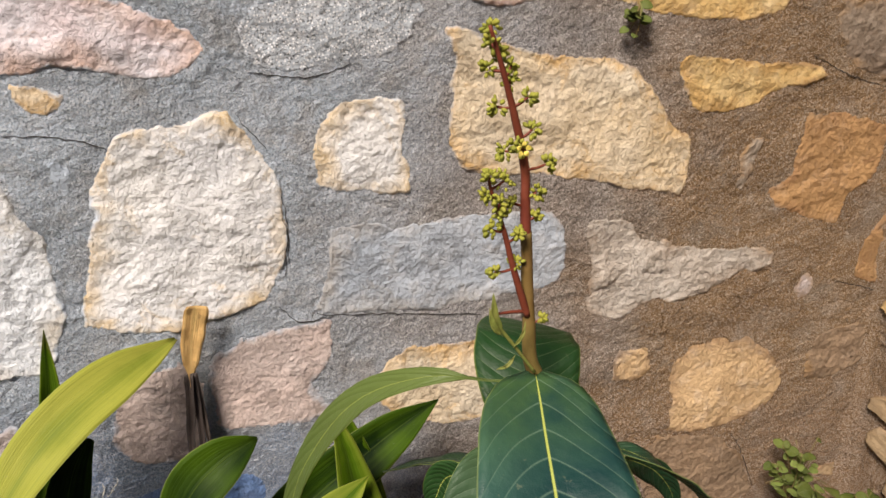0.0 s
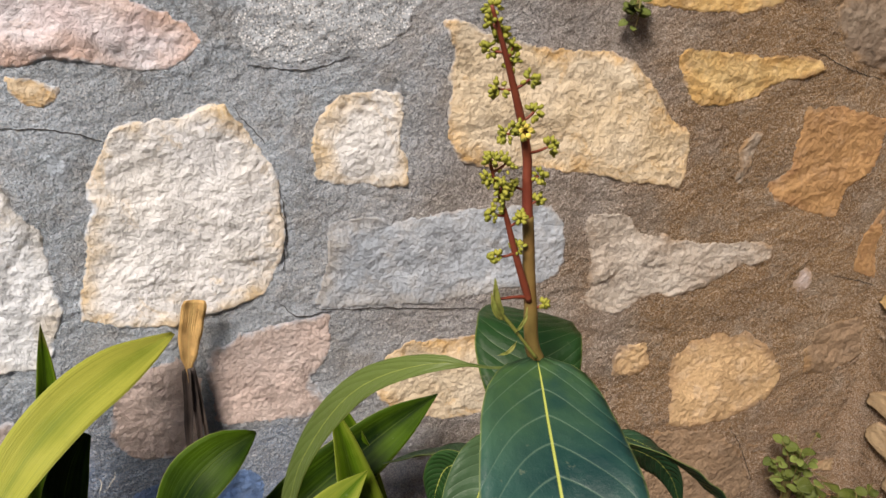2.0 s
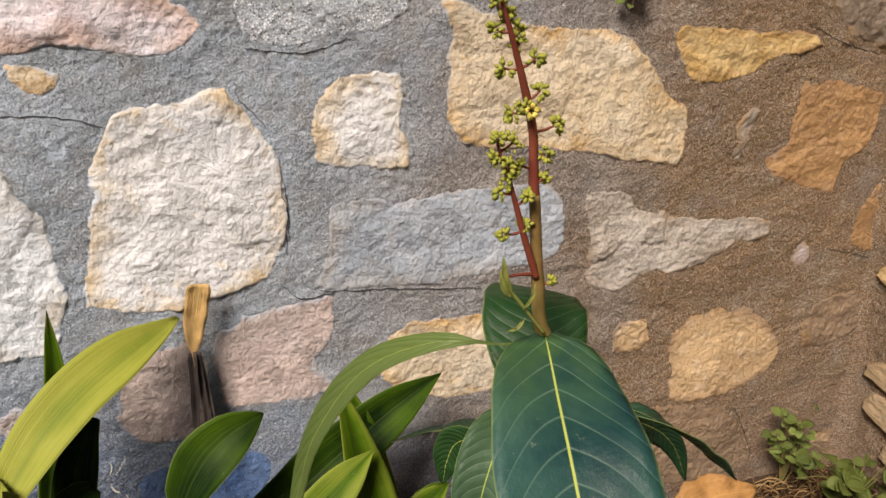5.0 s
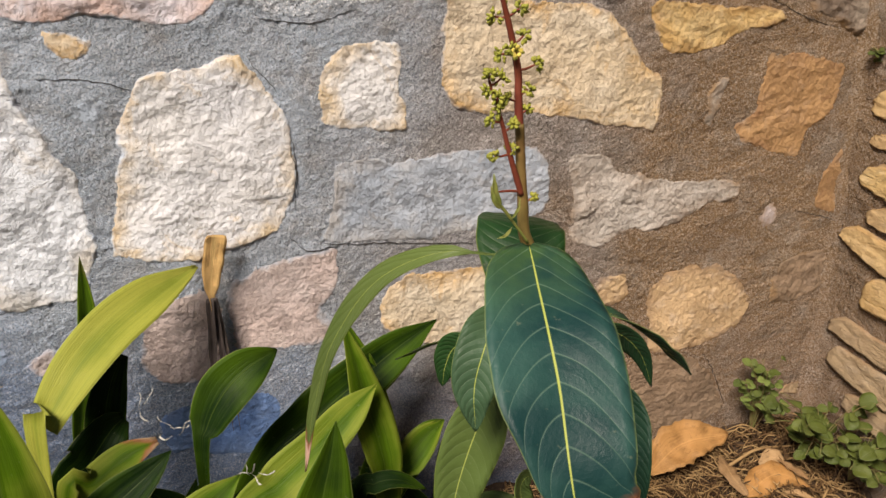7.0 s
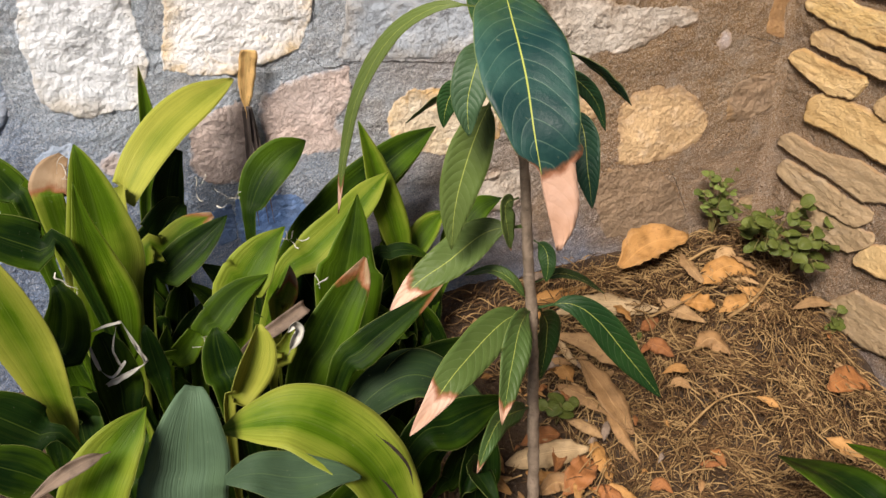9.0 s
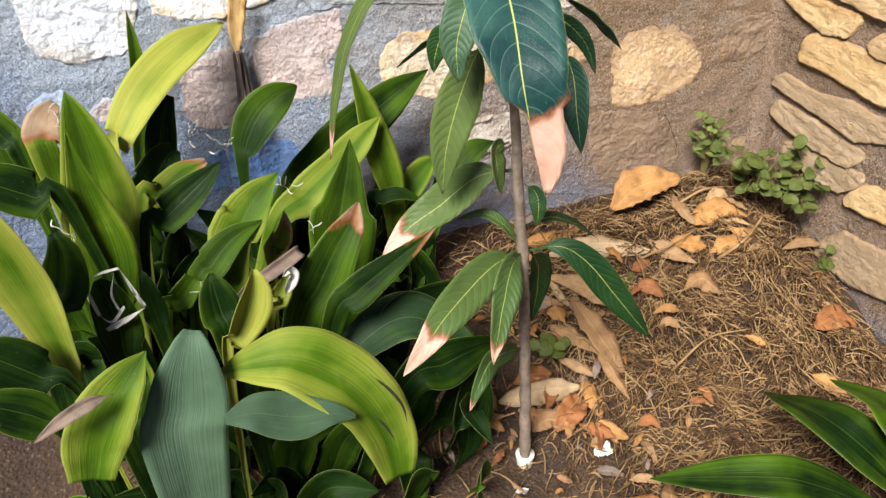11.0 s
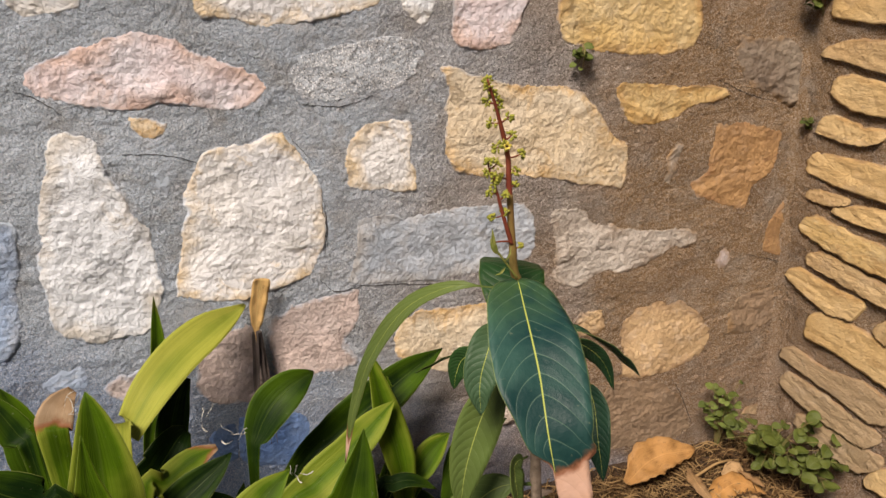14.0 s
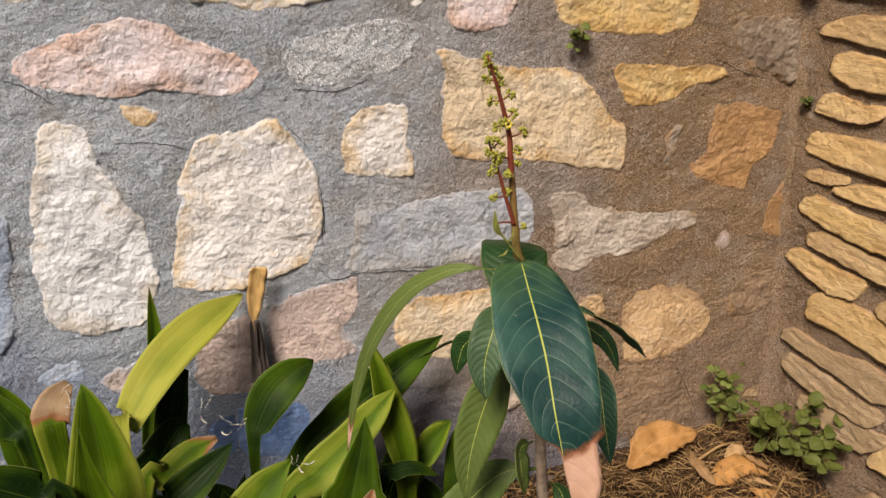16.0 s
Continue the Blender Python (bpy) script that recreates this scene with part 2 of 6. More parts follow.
def soil_material():
    n = Nodes("dry_soil_and_litter")
    v = n.place()
    c = n.mix(n.ramp(n.noise(9.0, 6, 0.65, v), 0.35, 0.65), (0.030, 0.016, 0.008), (0.072, 0.041, 0.019))
    c = n.mix(n.ramp(n.cells(95.0, v), 0.1, 0.5, 0.5, 0.0), c, (0.05, 0.035, 0.025))
    c = n.mix(n.ramp(n.noise(150.0, 3, 0.6, v), 0.58, 0.70, 0.0, 0.6), c, (0.20, 0.14, 0.09))
    h = n.math("ADD", n.noise(60.0, 6, 0.7, v), n.math("MULTIPLY", n.cells(120.0, v), 0.5))
    n.set(Base_Color=c, Roughness=0.97, Normal=n.bump(h, 0.015, 0.9))
    return n.mat


def leaf_material(name, deep, light, rib, kind):
    """A living leaf. uv.x runs across, uv.y from stalk to tip. The object's 'dry' burns the tip, 'yellow' bleaches the blade."""
    n = Nodes(name)
    uv = n.add("ShaderNodeTexCoord").outputs["UV"]
    s = n.add("ShaderNodeSeparateXYZ", {0: uv})
    across, along = s.outputs[0], s.outputs[1]
    away = n.math("ABSOLUTE", n.math("SUBTRACT", across, 0.5))
    v = n.place(30.0)
    rnd = n.add("ShaderNodeObjectInfo").outputs["Random"]
    c = n.mix(n.ramp(n.noise(14.0, 4, 0.6, v), 0.36, 0.66), deep, light)
    dry, yellow = n.prop("dry"), n.prop("yellow")
    if kind == "mango":
        slant = n.math("SUBTRACT", along, n.math("ADD", n.math("MULTIPLY", away, 0.10), n.math("MULTIPLY", n.math("MULTIPLY", away, away), 0.45)))
        wave = n.math("ABSOLUTE", n.math("SUBTRACT", n.math("FRACT", n.math("MULTIPLY", n.math("ADD", slant, n.math("MULTIPLY", n.noise(5.0, 2, 0.5, v), 0.03)), 15.0)), 0.5))
        veins = n.math("MULTIPLY", n.ramp(wave, 0.0, 0.055, 1.0, 0.0), n.ramp(away, 0.0, 0.5, 1.0, 0.45))
        c = n.mix(n.math("MULTIPLY", veins, 0.22), c, (0.30, 0.40, 0.20))
        puff = n.ramp(wave, 0.0, 0.5, 0.0, 1.0)
        mid = n.ramp(away, 0.006, 0.015, 1.0, 0.0)
        c = n.mix(mid, c, rib)
        c = n.mix(n.ramp(n.math("ADD", yellow, n.math("MULTIPLY", n.noise(6.0, 3, 0.6, v), 0.25)), 0.2, 1.2), c, (0.17, 0.22, 0.055))
        # 'pale' here: teal leaf tone with its bluish sky sheen put into the colour
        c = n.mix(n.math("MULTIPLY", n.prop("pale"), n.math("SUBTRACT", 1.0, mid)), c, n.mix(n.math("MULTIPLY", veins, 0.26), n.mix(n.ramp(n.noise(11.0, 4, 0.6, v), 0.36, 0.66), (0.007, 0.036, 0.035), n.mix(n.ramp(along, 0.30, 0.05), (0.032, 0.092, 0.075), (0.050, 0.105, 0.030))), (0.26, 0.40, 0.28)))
        c = n.mix(n.ramp(away, 0.485, 0.498, 0.0, 0.30), c, rib)
        relief = n.math("SUBTRACT", n.math("POWER", puff, 0.5), n.math("MULTIPLY", mid, 0.3))
        nb = n.bump(n.noise(170.0, 4, 0.7, v), 0.0012, 0.6, n.bump(relief, 0.0010, 0.6))
        rough = n.ramp(n.noise(40.0, 4, 0.6, v), 0.3, 0.7, 0.40, 0.58)
    else:
        long_v = n.add("ShaderNodeVectorMath", {0: uv, 1: (1.0, 0.045, 1.0)}, operation="MULTIPLY").outputs[0]
        long_v = n.add("ShaderNodeVectorMath", {0: long_v, 1: n.math("MULTIPLY", rnd, 9.0)}, operation="ADD").outputs[0]
        streak = n.noise(26.0, 4, 0.6, long_v)
        wide = n.math("ADD", n.math("MULTIPLY", n.noise(5.0, 3, 0.5, long_v), 0.35), n.math("MULTIPLY", n.noise(9.0, 3, 0.5, v), 0.65))
        c = n.mix(n.ramp(rnd, 0.0, 1.0, 0.5, 0.0), c, (0.004, 0.014, 0.003))
        gold = n.math("ADD", n.math("ADD", n.math("MULTIPLY", yellow, 1.12), n.math("MULTIPLY", n.math("SUBTRACT", away, 0.28), n.ramp(yellow, 0.0, 0.5, 0.15, 0.8))), n.math("MULTIPLY", n.math("SUBTRACT", wide, 0.5), 1.35))
        c = n.mix(n.ramp(gold, 0.0, 0.55), c, (0.066, 0.130, 0.004))
        c = n.mix(n.ramp(gold, 0.45, 1.05), c, (0.285, 0.30, 0.048))
        c = n.mix(n.ramp(streak, 0.50, 0.72, 0.0, n.ramp(yellow, 0.0, 0.8, 0.10, 0.30)), c, rib)
        c = n.mix(n.ramp(n.noise(60.0, 3, 0.6, long_v), 0.50, 0.36, 0.0, 0.40), c, n.mix(1.0, c, (0.45, 0.55, 0.40), "MULTIPLY"))
        c = n.mix(n.ramp(n.noise(24.0, 4, 0.65, v), 0.60, 0.72, 0.0, 0.30), c, n.mix(1.0, c, (0.55, 0.60, 0.5), "MULTIPLY"))
        c = n.mix(n.ramp(away, 0.004, 0.014, 0.3, 0.0), c, rib)
        c = n.mix(n.ramp(away, 0.482, 0.496, 0.0, 0.5), c, (0.26, 0.30, 0.09))
        # 'pale' here: greyish blade tone, a bluish sheen put into the colour
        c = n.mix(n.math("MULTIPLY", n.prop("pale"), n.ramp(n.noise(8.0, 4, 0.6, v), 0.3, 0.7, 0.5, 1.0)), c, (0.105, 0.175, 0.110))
        nb = n.bump(n.math("ADD", streak, n.math("MULTIPLY", n.noise(70.0, 3, 0.5, long_v), 0.4)), 0.0022, 0.6)
        rough = n.ramp(n.noise(30.0, 4, 0.6, v), 0.3, 0.7, 0.38, 0.55)
    # scorched margin and tip
    burn = n.math("ADD", n.math("ADD", along, n.math("MULTIPLY", away, 0.12)), n.math("MULTIPLY", n.math("SUBTRACT", n.noise(22.0, 4, 0.6, v), 0.5), 0.16))
    limit = n.math("SUBTRACT", 1.03, dry)
    gone = n.ramp(n.math("SUBTRACT", burn, limit), 0.0, 0.018)
    line = n.ramp(n.math("ABSOLUTE", n.math("SUBTRACT", n.math("SUBTRACT", burn, limit), 0.012)), 0.006, 0.030, 1.0, 0.0)
    has = n.ramp(dry, 0.02, 0.05)
    dead = n.mix(n.ramp(n.noise(16.0, 5, 0.6, v), 0.35, 0.65), *(((0.62, 0.41, 0.32), (0.53, 0.32, 0.22)) if kind == "mango" else ((0.21, 0.13, 0.065), (0.36, 0.26, 0.17))))
    c = n.mix(n.math("MULTIPLY", gone, has), c, dead)
    c = n.mix(n.math("MULTIPLY", n.math("MULTIPLY", line, has), 0.75), c, (0.22, 0.075, 0.03))
    # specks of dust and nibbles
    c = n.mix(n.ramp(n.noise(150.0, 3, 0.6, v), 0.68, 0.76, 0.0, 0.22), c, (0.26, 0.28, 0.18))
    n.set(Base_Color=c, Roughness=rough, Normal=nb)
    n.bsdf.inputs["Specular IOR Level"].default_value = 0.25 if kind == "mango" else 0.08
    thin = n.add("ShaderNodeBsdfTranslucent", {"Color": n.mix(1.0, c, (1.5, 1.5, 0.6), "MULTIPLY"), "Normal": nb})
    both = n.add("ShaderNodeMixShader", {0: 0.10, 1: n.bsdf.outputs[0], 2: thin.outputs[0]})
    n.tree.links.new(both.outputs[0], n.tree.nodes["Material Output"].inputs[0])
    return n.mat


def plain_material(name, a, b, scale, rough=0.8, bump=0.002, fine=0.3):
    n = Nodes(name)
    v = n.place(25.0)
    c = n.mix(n.ramp(n.noise(scale, 5, 0.6, v), 0.35, 0.65), a, b)
    c = n.mix(n.ramp(n.noise(scale * 7, 4, 0.6, v), 0.55, 0.75, 0.0, fine), c, tuple(x * 0.4 for x in a))
    n.set(Base_Color=c, Roughness=rough, Normal=n.bump(n.noise(scale * 4, 5, 0.65, v), bump, 0.8))
    n.bsdf.inputs["Specular IOR Level"].default_value = 0.3
    return n.mat


def dead_leaf_material(name, a, b, old=1.0):
    n = Nodes(name)
    uv = n.add("ShaderNodeTexCoord").outputs["UV"]
    s = n.add("ShaderNodeSeparateXYZ", {0: uv})
    away = n.math("ABSOLUTE", n.math("SUBTRACT", s.outputs[0], 0.5))
    v = n.place(30.0)
    hue = n.add("ShaderNodeObjectInfo").outputs["Random"]
    c = n.mix(hue, a, b)
    c = n.mix(n.ramp(n.math("FRACT", n.math("MULTIPLY", hue, 7.3)), 0.55, 0.95, 0.0, 0.75 * old), c, tuple(x * 0.45 for x in a))
    c = n.mix(n.ramp(n.noise(26.0, 6, 0.65, v), 0.45, 0.68, 0.0, 0.5 + 0.3 * old), c, tuple(x * 0.45 for x in a))
    c = n.mix(n.ramp(n.noise(120.0, 4, 0.6, v), 0.58, 0.70, 0.0, 0.45), c, tuple(x * 0.30 for x in a))
    c = n.mix(n.ramp(away, 0.36, 0.5, 0.0, 0.35), c, tuple(x * 0.55 for x in a))
    streak = n.noise(22.0, 3, 0.6, n.add("ShaderNodeVectorMath", {0: uv, 1: (1.0, 0.08, 1.0)}, operation="MULTIPLY").outputs[0])
    c = n.mix(n.ramp(streak, 0.52, 0.7, 0.0, 0.35), c, tuple(min(0.8, x * 1.35) for x in b))
    c = n.mix(n.ramp(away, 0.008, 0.022, 0.5, 0.0), c, tuple(min(0.8, x * 1.3) for x in b))
    n.set(Base_Color=c, Roughness=0.7, Normal=n.bump(streak, 0.003, 0.7))
    thin = n.add("ShaderNodeBsdfTranslucent", {"Color": c})
    both = n.add("ShaderNodeMixShader", {0: 0.15, 1: n.bsdf.outputs[0], 2: thin.outputs[0]})
    n.tree.links.new(both.outputs[0], n.tree.nodes["Material Output"].inputs[0])
    return n.mat


MORTAR, SOIL = mortar_material(), soil_material()
MANGO = leaf_material("mango_leaf_green", (0.011, 0.042, 0.011), (0.020, 0.062, 0.015), (0.38, 0.43, 0.10), "mango")
ASPI = leaf_material("aspidistra_green", (0.003, 0.012, 0.002), (0.009, 0.027, 0.003), (0.10, 0.15, 0.025), "blade")
WEED = leaf_material("weed_green", (0.050, 0.070, 0.010), (0.100, 0.120, 0.024), (0.11, 0.13, 0.045), "mango")
STEM = plain_material("grey_brown_bark", (0.15, 0.115, 0.085), (0.27, 0.21, 0.16), 22.0, 0.85, 0.005, 0.6)
STALK_RED = plain_material("red_flower_stalk", (0.15, 0.032, 0.020), (0.19, 0.050, 0.025), 25.0, 0.5, 0.001)
STALK_OLIVE = plain_material("olive_flower_stalk", (0.17, 0.10, 0.032), (0.16, 0.125, 0.036), 25.0, 0.55, 0.001)
BUD = plain_material("yellow_green_buds", (0.22, 0.24, 0.032), (0.33, 0.32, 0.050), 160.0, 0.6, 0.001, 0.2)
BRACT = plain_material("pale_green_bract", (0.16, 0.19, 0.04), (0.20, 0.20, 0.05), 90.0, 0.6, 0.001, 0.2)
BUD_OPEN = plain_material("open_yellow_flower", (0.72, 0.60, 0.10), (0.66, 0.52, 0.12), 160.0, 0.6, 0.001, 0.2)
STRAW = plain_material("dry_straw", (0.135, 0.074, 0.030), (0.040, 0.020, 0.008), 18.0, 0.85, 0.001)
STRAW_PALE = plain_material("pale_straw", (0.36, 0.235, 0.105), (0.15, 0.085, 0.033), 18.0, 0.8, 0.001)
DEAD = dead_leaf_material("dry_leaf_tan", (0.32, 0.175, 0.070), (0.42, 0.265, 0.125), 0.6)
DEAD_PALE = dead_leaf_material("bleached_dry_leaf", (0.46, 0.31, 0.155), (0.52, 0.38, 0.22), 0.2)
DEAD_RED = dead_leaf_material("red_brown_dead_leaf", (0.26, 0.095, 0.030), (0.36, 0.15, 0.045), 0.6)
DEAD_BLADE = dead_leaf_material("dry_orange_blade", (0.72, 0.42, 0.14), (0.74, 0.50, 0.21), 0.0)
DEAD_GREY = dead_leaf_material("dead_leaf_grey_brown", (0.24, 0.18, 0.14), (0.30, 0.22, 0.16))
DEAD_DARK = dead_leaf_material("blackened_dead_stalk", (0.085, 0.065, 0.06), (0.13, 0.10, 0.085))
DEAD_ORANGE = dead_leaf_material("dry_orange_leaf", (0.42, 0.205, 0.055), (0.45, 0.245, 0.085), 0.4)
TEAR = plain_material("dark_dried_tear", (0.016, 0.012, 0.008), (0.03, 0.022, 0.014), 60.0, 0.9, 0.001)
FIBRE = plain_material("bleached_leaf_fibre", (0.50, 0.49, 0.45), (0.40, 0.39, 0.35), 60.0, 0.7, 0.001)
PLASTIC = plain_material("white_plastic", (0.72, 0.72, 0.64), (0.66, 0.65, 0.56), 30.0, 0.45, 0.0005, 0.15)
WEED_STEM = plain_material("weed_stem", (0.16, 0.17, 0.05), (0.20, 0.13, 0.06), 30.0, 0.7, 0.001)
INK = plain_material("black_ink", (0.02, 0.02, 0.025), (0.03, 0.03, 0.03), 30.0, 0.6, 0.0003)


# ---- building helpers ----
def mesh_of(name, verts, faces, uvs=None, attrs=None, smooth=True):
    me = bpy.data.meshes.new(name)
    me.from_pydata([tuple(v) for v in verts], [], faces)
    if uvs is not None:
        layer = me.uv_layers.new(name="UVMap")
        idx = np.empty(len(me.loops), dtype=np.int32)
        me.loops.foreach_get("vertex_index", idx)
        layer.data.foreach_set("uv", np.asarray(uvs, dtype=np.float32)[idx].ravel())
    for key, values in (attrs or {}).items():
        at = me.attributes.new(key, "FLOAT", "POINT")
        at.data.foreach_set("value", np.asarray(values, dtype=np.float32))
    if smooth:
        me.polygons.foreach_set("use_smooth", [True] * len(me.polygons))
    me.update()
    return me


def part(name, me, material, parent=None, label="", at=(0, 0, 0)):
    """Links a mesh as one object under a thing or a part."""
    ob = new(name, me)
    if material is not None and not me.materials:
        me.materials.append(material)
    ob.parent = parent
    ob.location = at
    if label:
        ob["label"] = label
    return ob


def thing(name, at, label, category, group="", kind=""):
    ob = new(name)
    ob.empty_display_size = 0.05
    ob.location = at
    return tagged(ob, label, category, group, kind)


def smooth_line(pts, n):
    """Points along a smooth curve through pts (Catmull-Rom), evenly spaced."""
    p = np.asarray(pts, float)
    p = np.vstack([2 * p[0] - p[1], p, 2 * p[-1] - p[-2]])
    fine = []
    for i in range(1, len(p) - 2):
        for u in np.linspace(0, 1, 14, endpoint=False):
            a, b, c, d = p[i - 1:i + 3]
            fine.append(0.5 * (2 * b + (c - a) * u + (2 * a - 5 * b + 4 * c - d) * u * u + (3 * b - a - 3 * c + d) * u ** 3))
    fine.append(p[-2])
    fine = np.array(fine)
    s = np.concatenate([[0], np.cumsum(np.linalg.norm(np.diff(fine, axis=0), axis=1))])
    want = np.linspace(0, s[-1], n)
    return np.stack([np.interp(want, s, fine[:, k]) for k in range(3)], axis=1), s[-1]


def unit(v):
    return v / max(np.linalg.norm(v), 1e-9)


def tube_data(pts, radii, n=24, sides=8, rough=0.0, seed=0):
    line, _ = smooth_line(pts, n)
    r = np.interp(np.linspace(0, 1, n), np.linspace(0, 1, len(radii)), radii)
    verts, faces, uvs = [], [], []
    side = None
    for i in range(n):
        tan = unit(line[min(i + 1, n - 1)] - line[max(i - 1, 0)])
        if side is None:
            side = unit(np.cross(tan, (0.3, 0.9, 0.1)))
        side = unit(side - tan * side.dot(tan))
        up = np.cross(tan, side)
        for k in range(sides):
            a = 2 * math.pi * k / sides
            d = side * math.cos(a) + up * math.sin(a)
            k_r = 1 + rough * noise.noise(Vector(line[i] * 60 + d * 0.8) + Vector((seed, 0, 0)))
            verts.append(line[i] + d * r[i] * k_r)
            uvs.append((k / sides, i / (n - 1)))
    for i in range(n - 1):
        for k in range(sides):
            a, b = i * sides + k, i * sides + (k + 1) % sides
            faces.append((a, b, b + sides, a + sides))
    faces.append(tuple(range(sides - 1, -1, -1)))
    faces.append(tuple(range((n - 1) * sides, n * sides)))
    return verts, faces, uvs


def tube(name, pts, radii, material, parent, n=24, sides=8, rough=0.0, seed=0, label=""):
    v, f, u = tube_data(pts, radii, n, sides, rough, seed)
    return part(name, mesh_of(name, v, f, u), material, parent, label)


def blade_shape(kind, s, stalk=0.3):
    """Half width along a leaf, as a share of its greatest half width."""
    if kind == "mango":
        if s < 0.10:
            return max(0.035, 0.10 - 0.4 * s)
        u = (s - 0.10) / 0.90
        return max(0.02, min(1.0, math.sin(math.pi * min(1.0, u) ** 0.70) ** 0.80))
    if kind == "torn":                            # broad leaf whose dead, narrower end still hangs on
        keys = ((0, 0.16), (0.02, 0.42), (0.05, 0.60), (0.10, 0.76), (0.18, 0.88), (0.32, 0.98), (0.48, 1.0), (0.60, 0.95), (0.66, 0.84), (0.69, 0.62), (0.72, 0.42), (0.86, 0.37), (0.94, 0.26), (1.0, 0.06))
        return float(np.interp(s, [k[0] for k in keys], [k[1] for k in keys]))
    if kind == "round":
        if s < 0.15:
            return 0.05
        u = (s - 0.15) / 0.85
        return max(0.03, math.sin(math.pi * u ** 0.75) ** 0.6)
    if kind == "cut":
        if s < 0.3:
            return 0.10 + 0.5 * (s / 0.3) ** 2
        return 0.6 + 0.4 * math.sin((s - 0.3) / 0.7 * 2.2) ** 0.7 if s < 0.97 else 0.85
    if kind == "broad":
        return float(np.interp(s, (0, 0.08, 0.28, 0.6, 0.85, 1), (0.2, 0.66, 1.0, 0.9, 0.5, 0.03)))
    if s < stalk:                                 # long blade on a narrow stalk
        return 0.07 + 0.28 * (s / stalk) ** 3
    u = (s - stalk) / (1 - stalk)
    lo = 0.35 + 0.65 * min(1.0, u / 0.42) ** 0.75
    return max(0.012, lo * (1 - max(0.0, (u - 0.42) / 0.58) ** (6 if kind == "blunt" else 2.3)))


def leaf_data(pts, width, face, kind, fold=0.15, wave=0.0, twist=0.0, n=30, m=8, seed=0, thick=0.0007, stalk=0.3, halves=None):
    """A leaf along pts whose upper side looks towards face: a folded, wavy sheet with a closed rim."""
    line, length = smooth_line(pts, n)
    face = unit(np.asarray(face, float))
    top, uvs, normals = [], [], []
    for i in range(n):
        s = i / (n - 1)
        tan = unit(line[min(i + 1, n - 1)] - line[max(i - 1, 0)])
        side = np.cross(tan, face)
        if np.linalg.norm(side) < 0.15:
            side = side + np.array((0.2, 0, 0))
        side = unit(side)
        nor = unit(np.cross(side, tan))
        a = twist * (s - 0.4)
        side, nor = side * math.cos(a) + nor * math.sin(a), nor * math.cos(a) - side * math.sin(a)
        half = width / 2 * blade_shape(kind, s, stalk) if halves is None else float(np.interp(s, *halves))
        gone = smoothstep(0.64, 0.72, s) if kind == "torn" else 0.0     # one half is lost, the other hangs on dead
        for k in range(m + 1):
            c = 2 * k / m - 1
            if kind == "torn" and c > 0:
                c *= 1 - 0.50 * smoothstep(0.40, 0.67, s)
            if gone:
                c = c * (1 - 0.88 * gone) if c > 0 else c * (1 + 0.75 * gone)
            lift = fold * abs(c) ** 1.4 * half
            rip = wave * half * abs(c) * math.sin(s * 21 + seed * 1.7 + (2.0 if c > 0 else 0.0))
            jag = 1 + 0.035 * noise.noise(Vector((s * 9, c * 1.2, seed * 3.1)))
            if kind == "dry":
                jag += 0.16 * noise.noise(Vector((s * 13, 3.0 * (c > 0), seed * 1.9))) + 0.12 * noise.noise(Vector((s * 36, 3.0 * (c > 0), seed * 1.3)))
                rip += 0.16 * half * noise.noise(Vector((s * 9, c * 3, seed * 4.7)))
            rip += 0.0016 * noise.noise(Vector((s * 7, c * 2, seed * 5.3)))
            top.append(line[i] + side * c * half * jag * (1 - 0.25 * fold * fold) + nor * (lift + rip))
            normals.append(nor)
            uvs.append((k / m, s))
    w = m + 1
    verts = top + [p - q * thick for p, q in zip(top, normals)]
    off = n * w
    faces = []
    for i in range(n - 1):
        for k in range(m):
            a = i * w + k
            faces.append((a, a + 1, a + w + 1, a + w))
            faces.append((off + a, off + a + w, off + a + w + 1, off + a + 1))
        a, b = i * w, i * w + m
        faces.append((a, a + w, off + a + w, off + a))
        faces.append((b, off + b, off + b + w, b + w))
    for k in range(m):
        a, b = k, (n - 1) * w + k
        faces.append((a, off + a, off + a + 1, a + 1))
        faces.append((b, b + 1, off + b + 1, off + b))
    return verts, faces, uvs + uvs


def leaf(name, pts, width, face, kind, material, parent, dry=0.0, yellow=0.0, label="", **more):
    v, f, u = leaf_data(pts, width, face, kind, **more)
    ob = part(name, mesh_of(name, v, f, u), material, parent, label)
    ob["dry"], ob["yellow"], ob["pale"] = float(dry), float(yellow), 0.0
    return ob


def smoothstep(a, b, x):
    u = min(1.0, max(0.0, (x - a) / (b - a)))
    return u * u * (3 - 2 * u)


def ground_z(x, y):
    """Height of the soil: a bank of litter rises towards the wall."""
    z = -0.20 + 0.21 * smoothstep(0.40, 1.15, y) - 0.06 * smoothstep(1.05, 1.30, x) * smoothstep(1.1, 0.8, y)
    near = smoothstep(2.5, 1.2, abs(x - 0.3)) * smoothstep(-1.5, -0.3, y)
    return z + near * (0.018 * noise.noise(Vector((x * 6, y * 6, 3))) + 0.008 * noise.noise(Vector((x * 21, y * 21, 9))))


# ---- ground ----
WALL_Y, SIDE_X = 1.163, 1.287


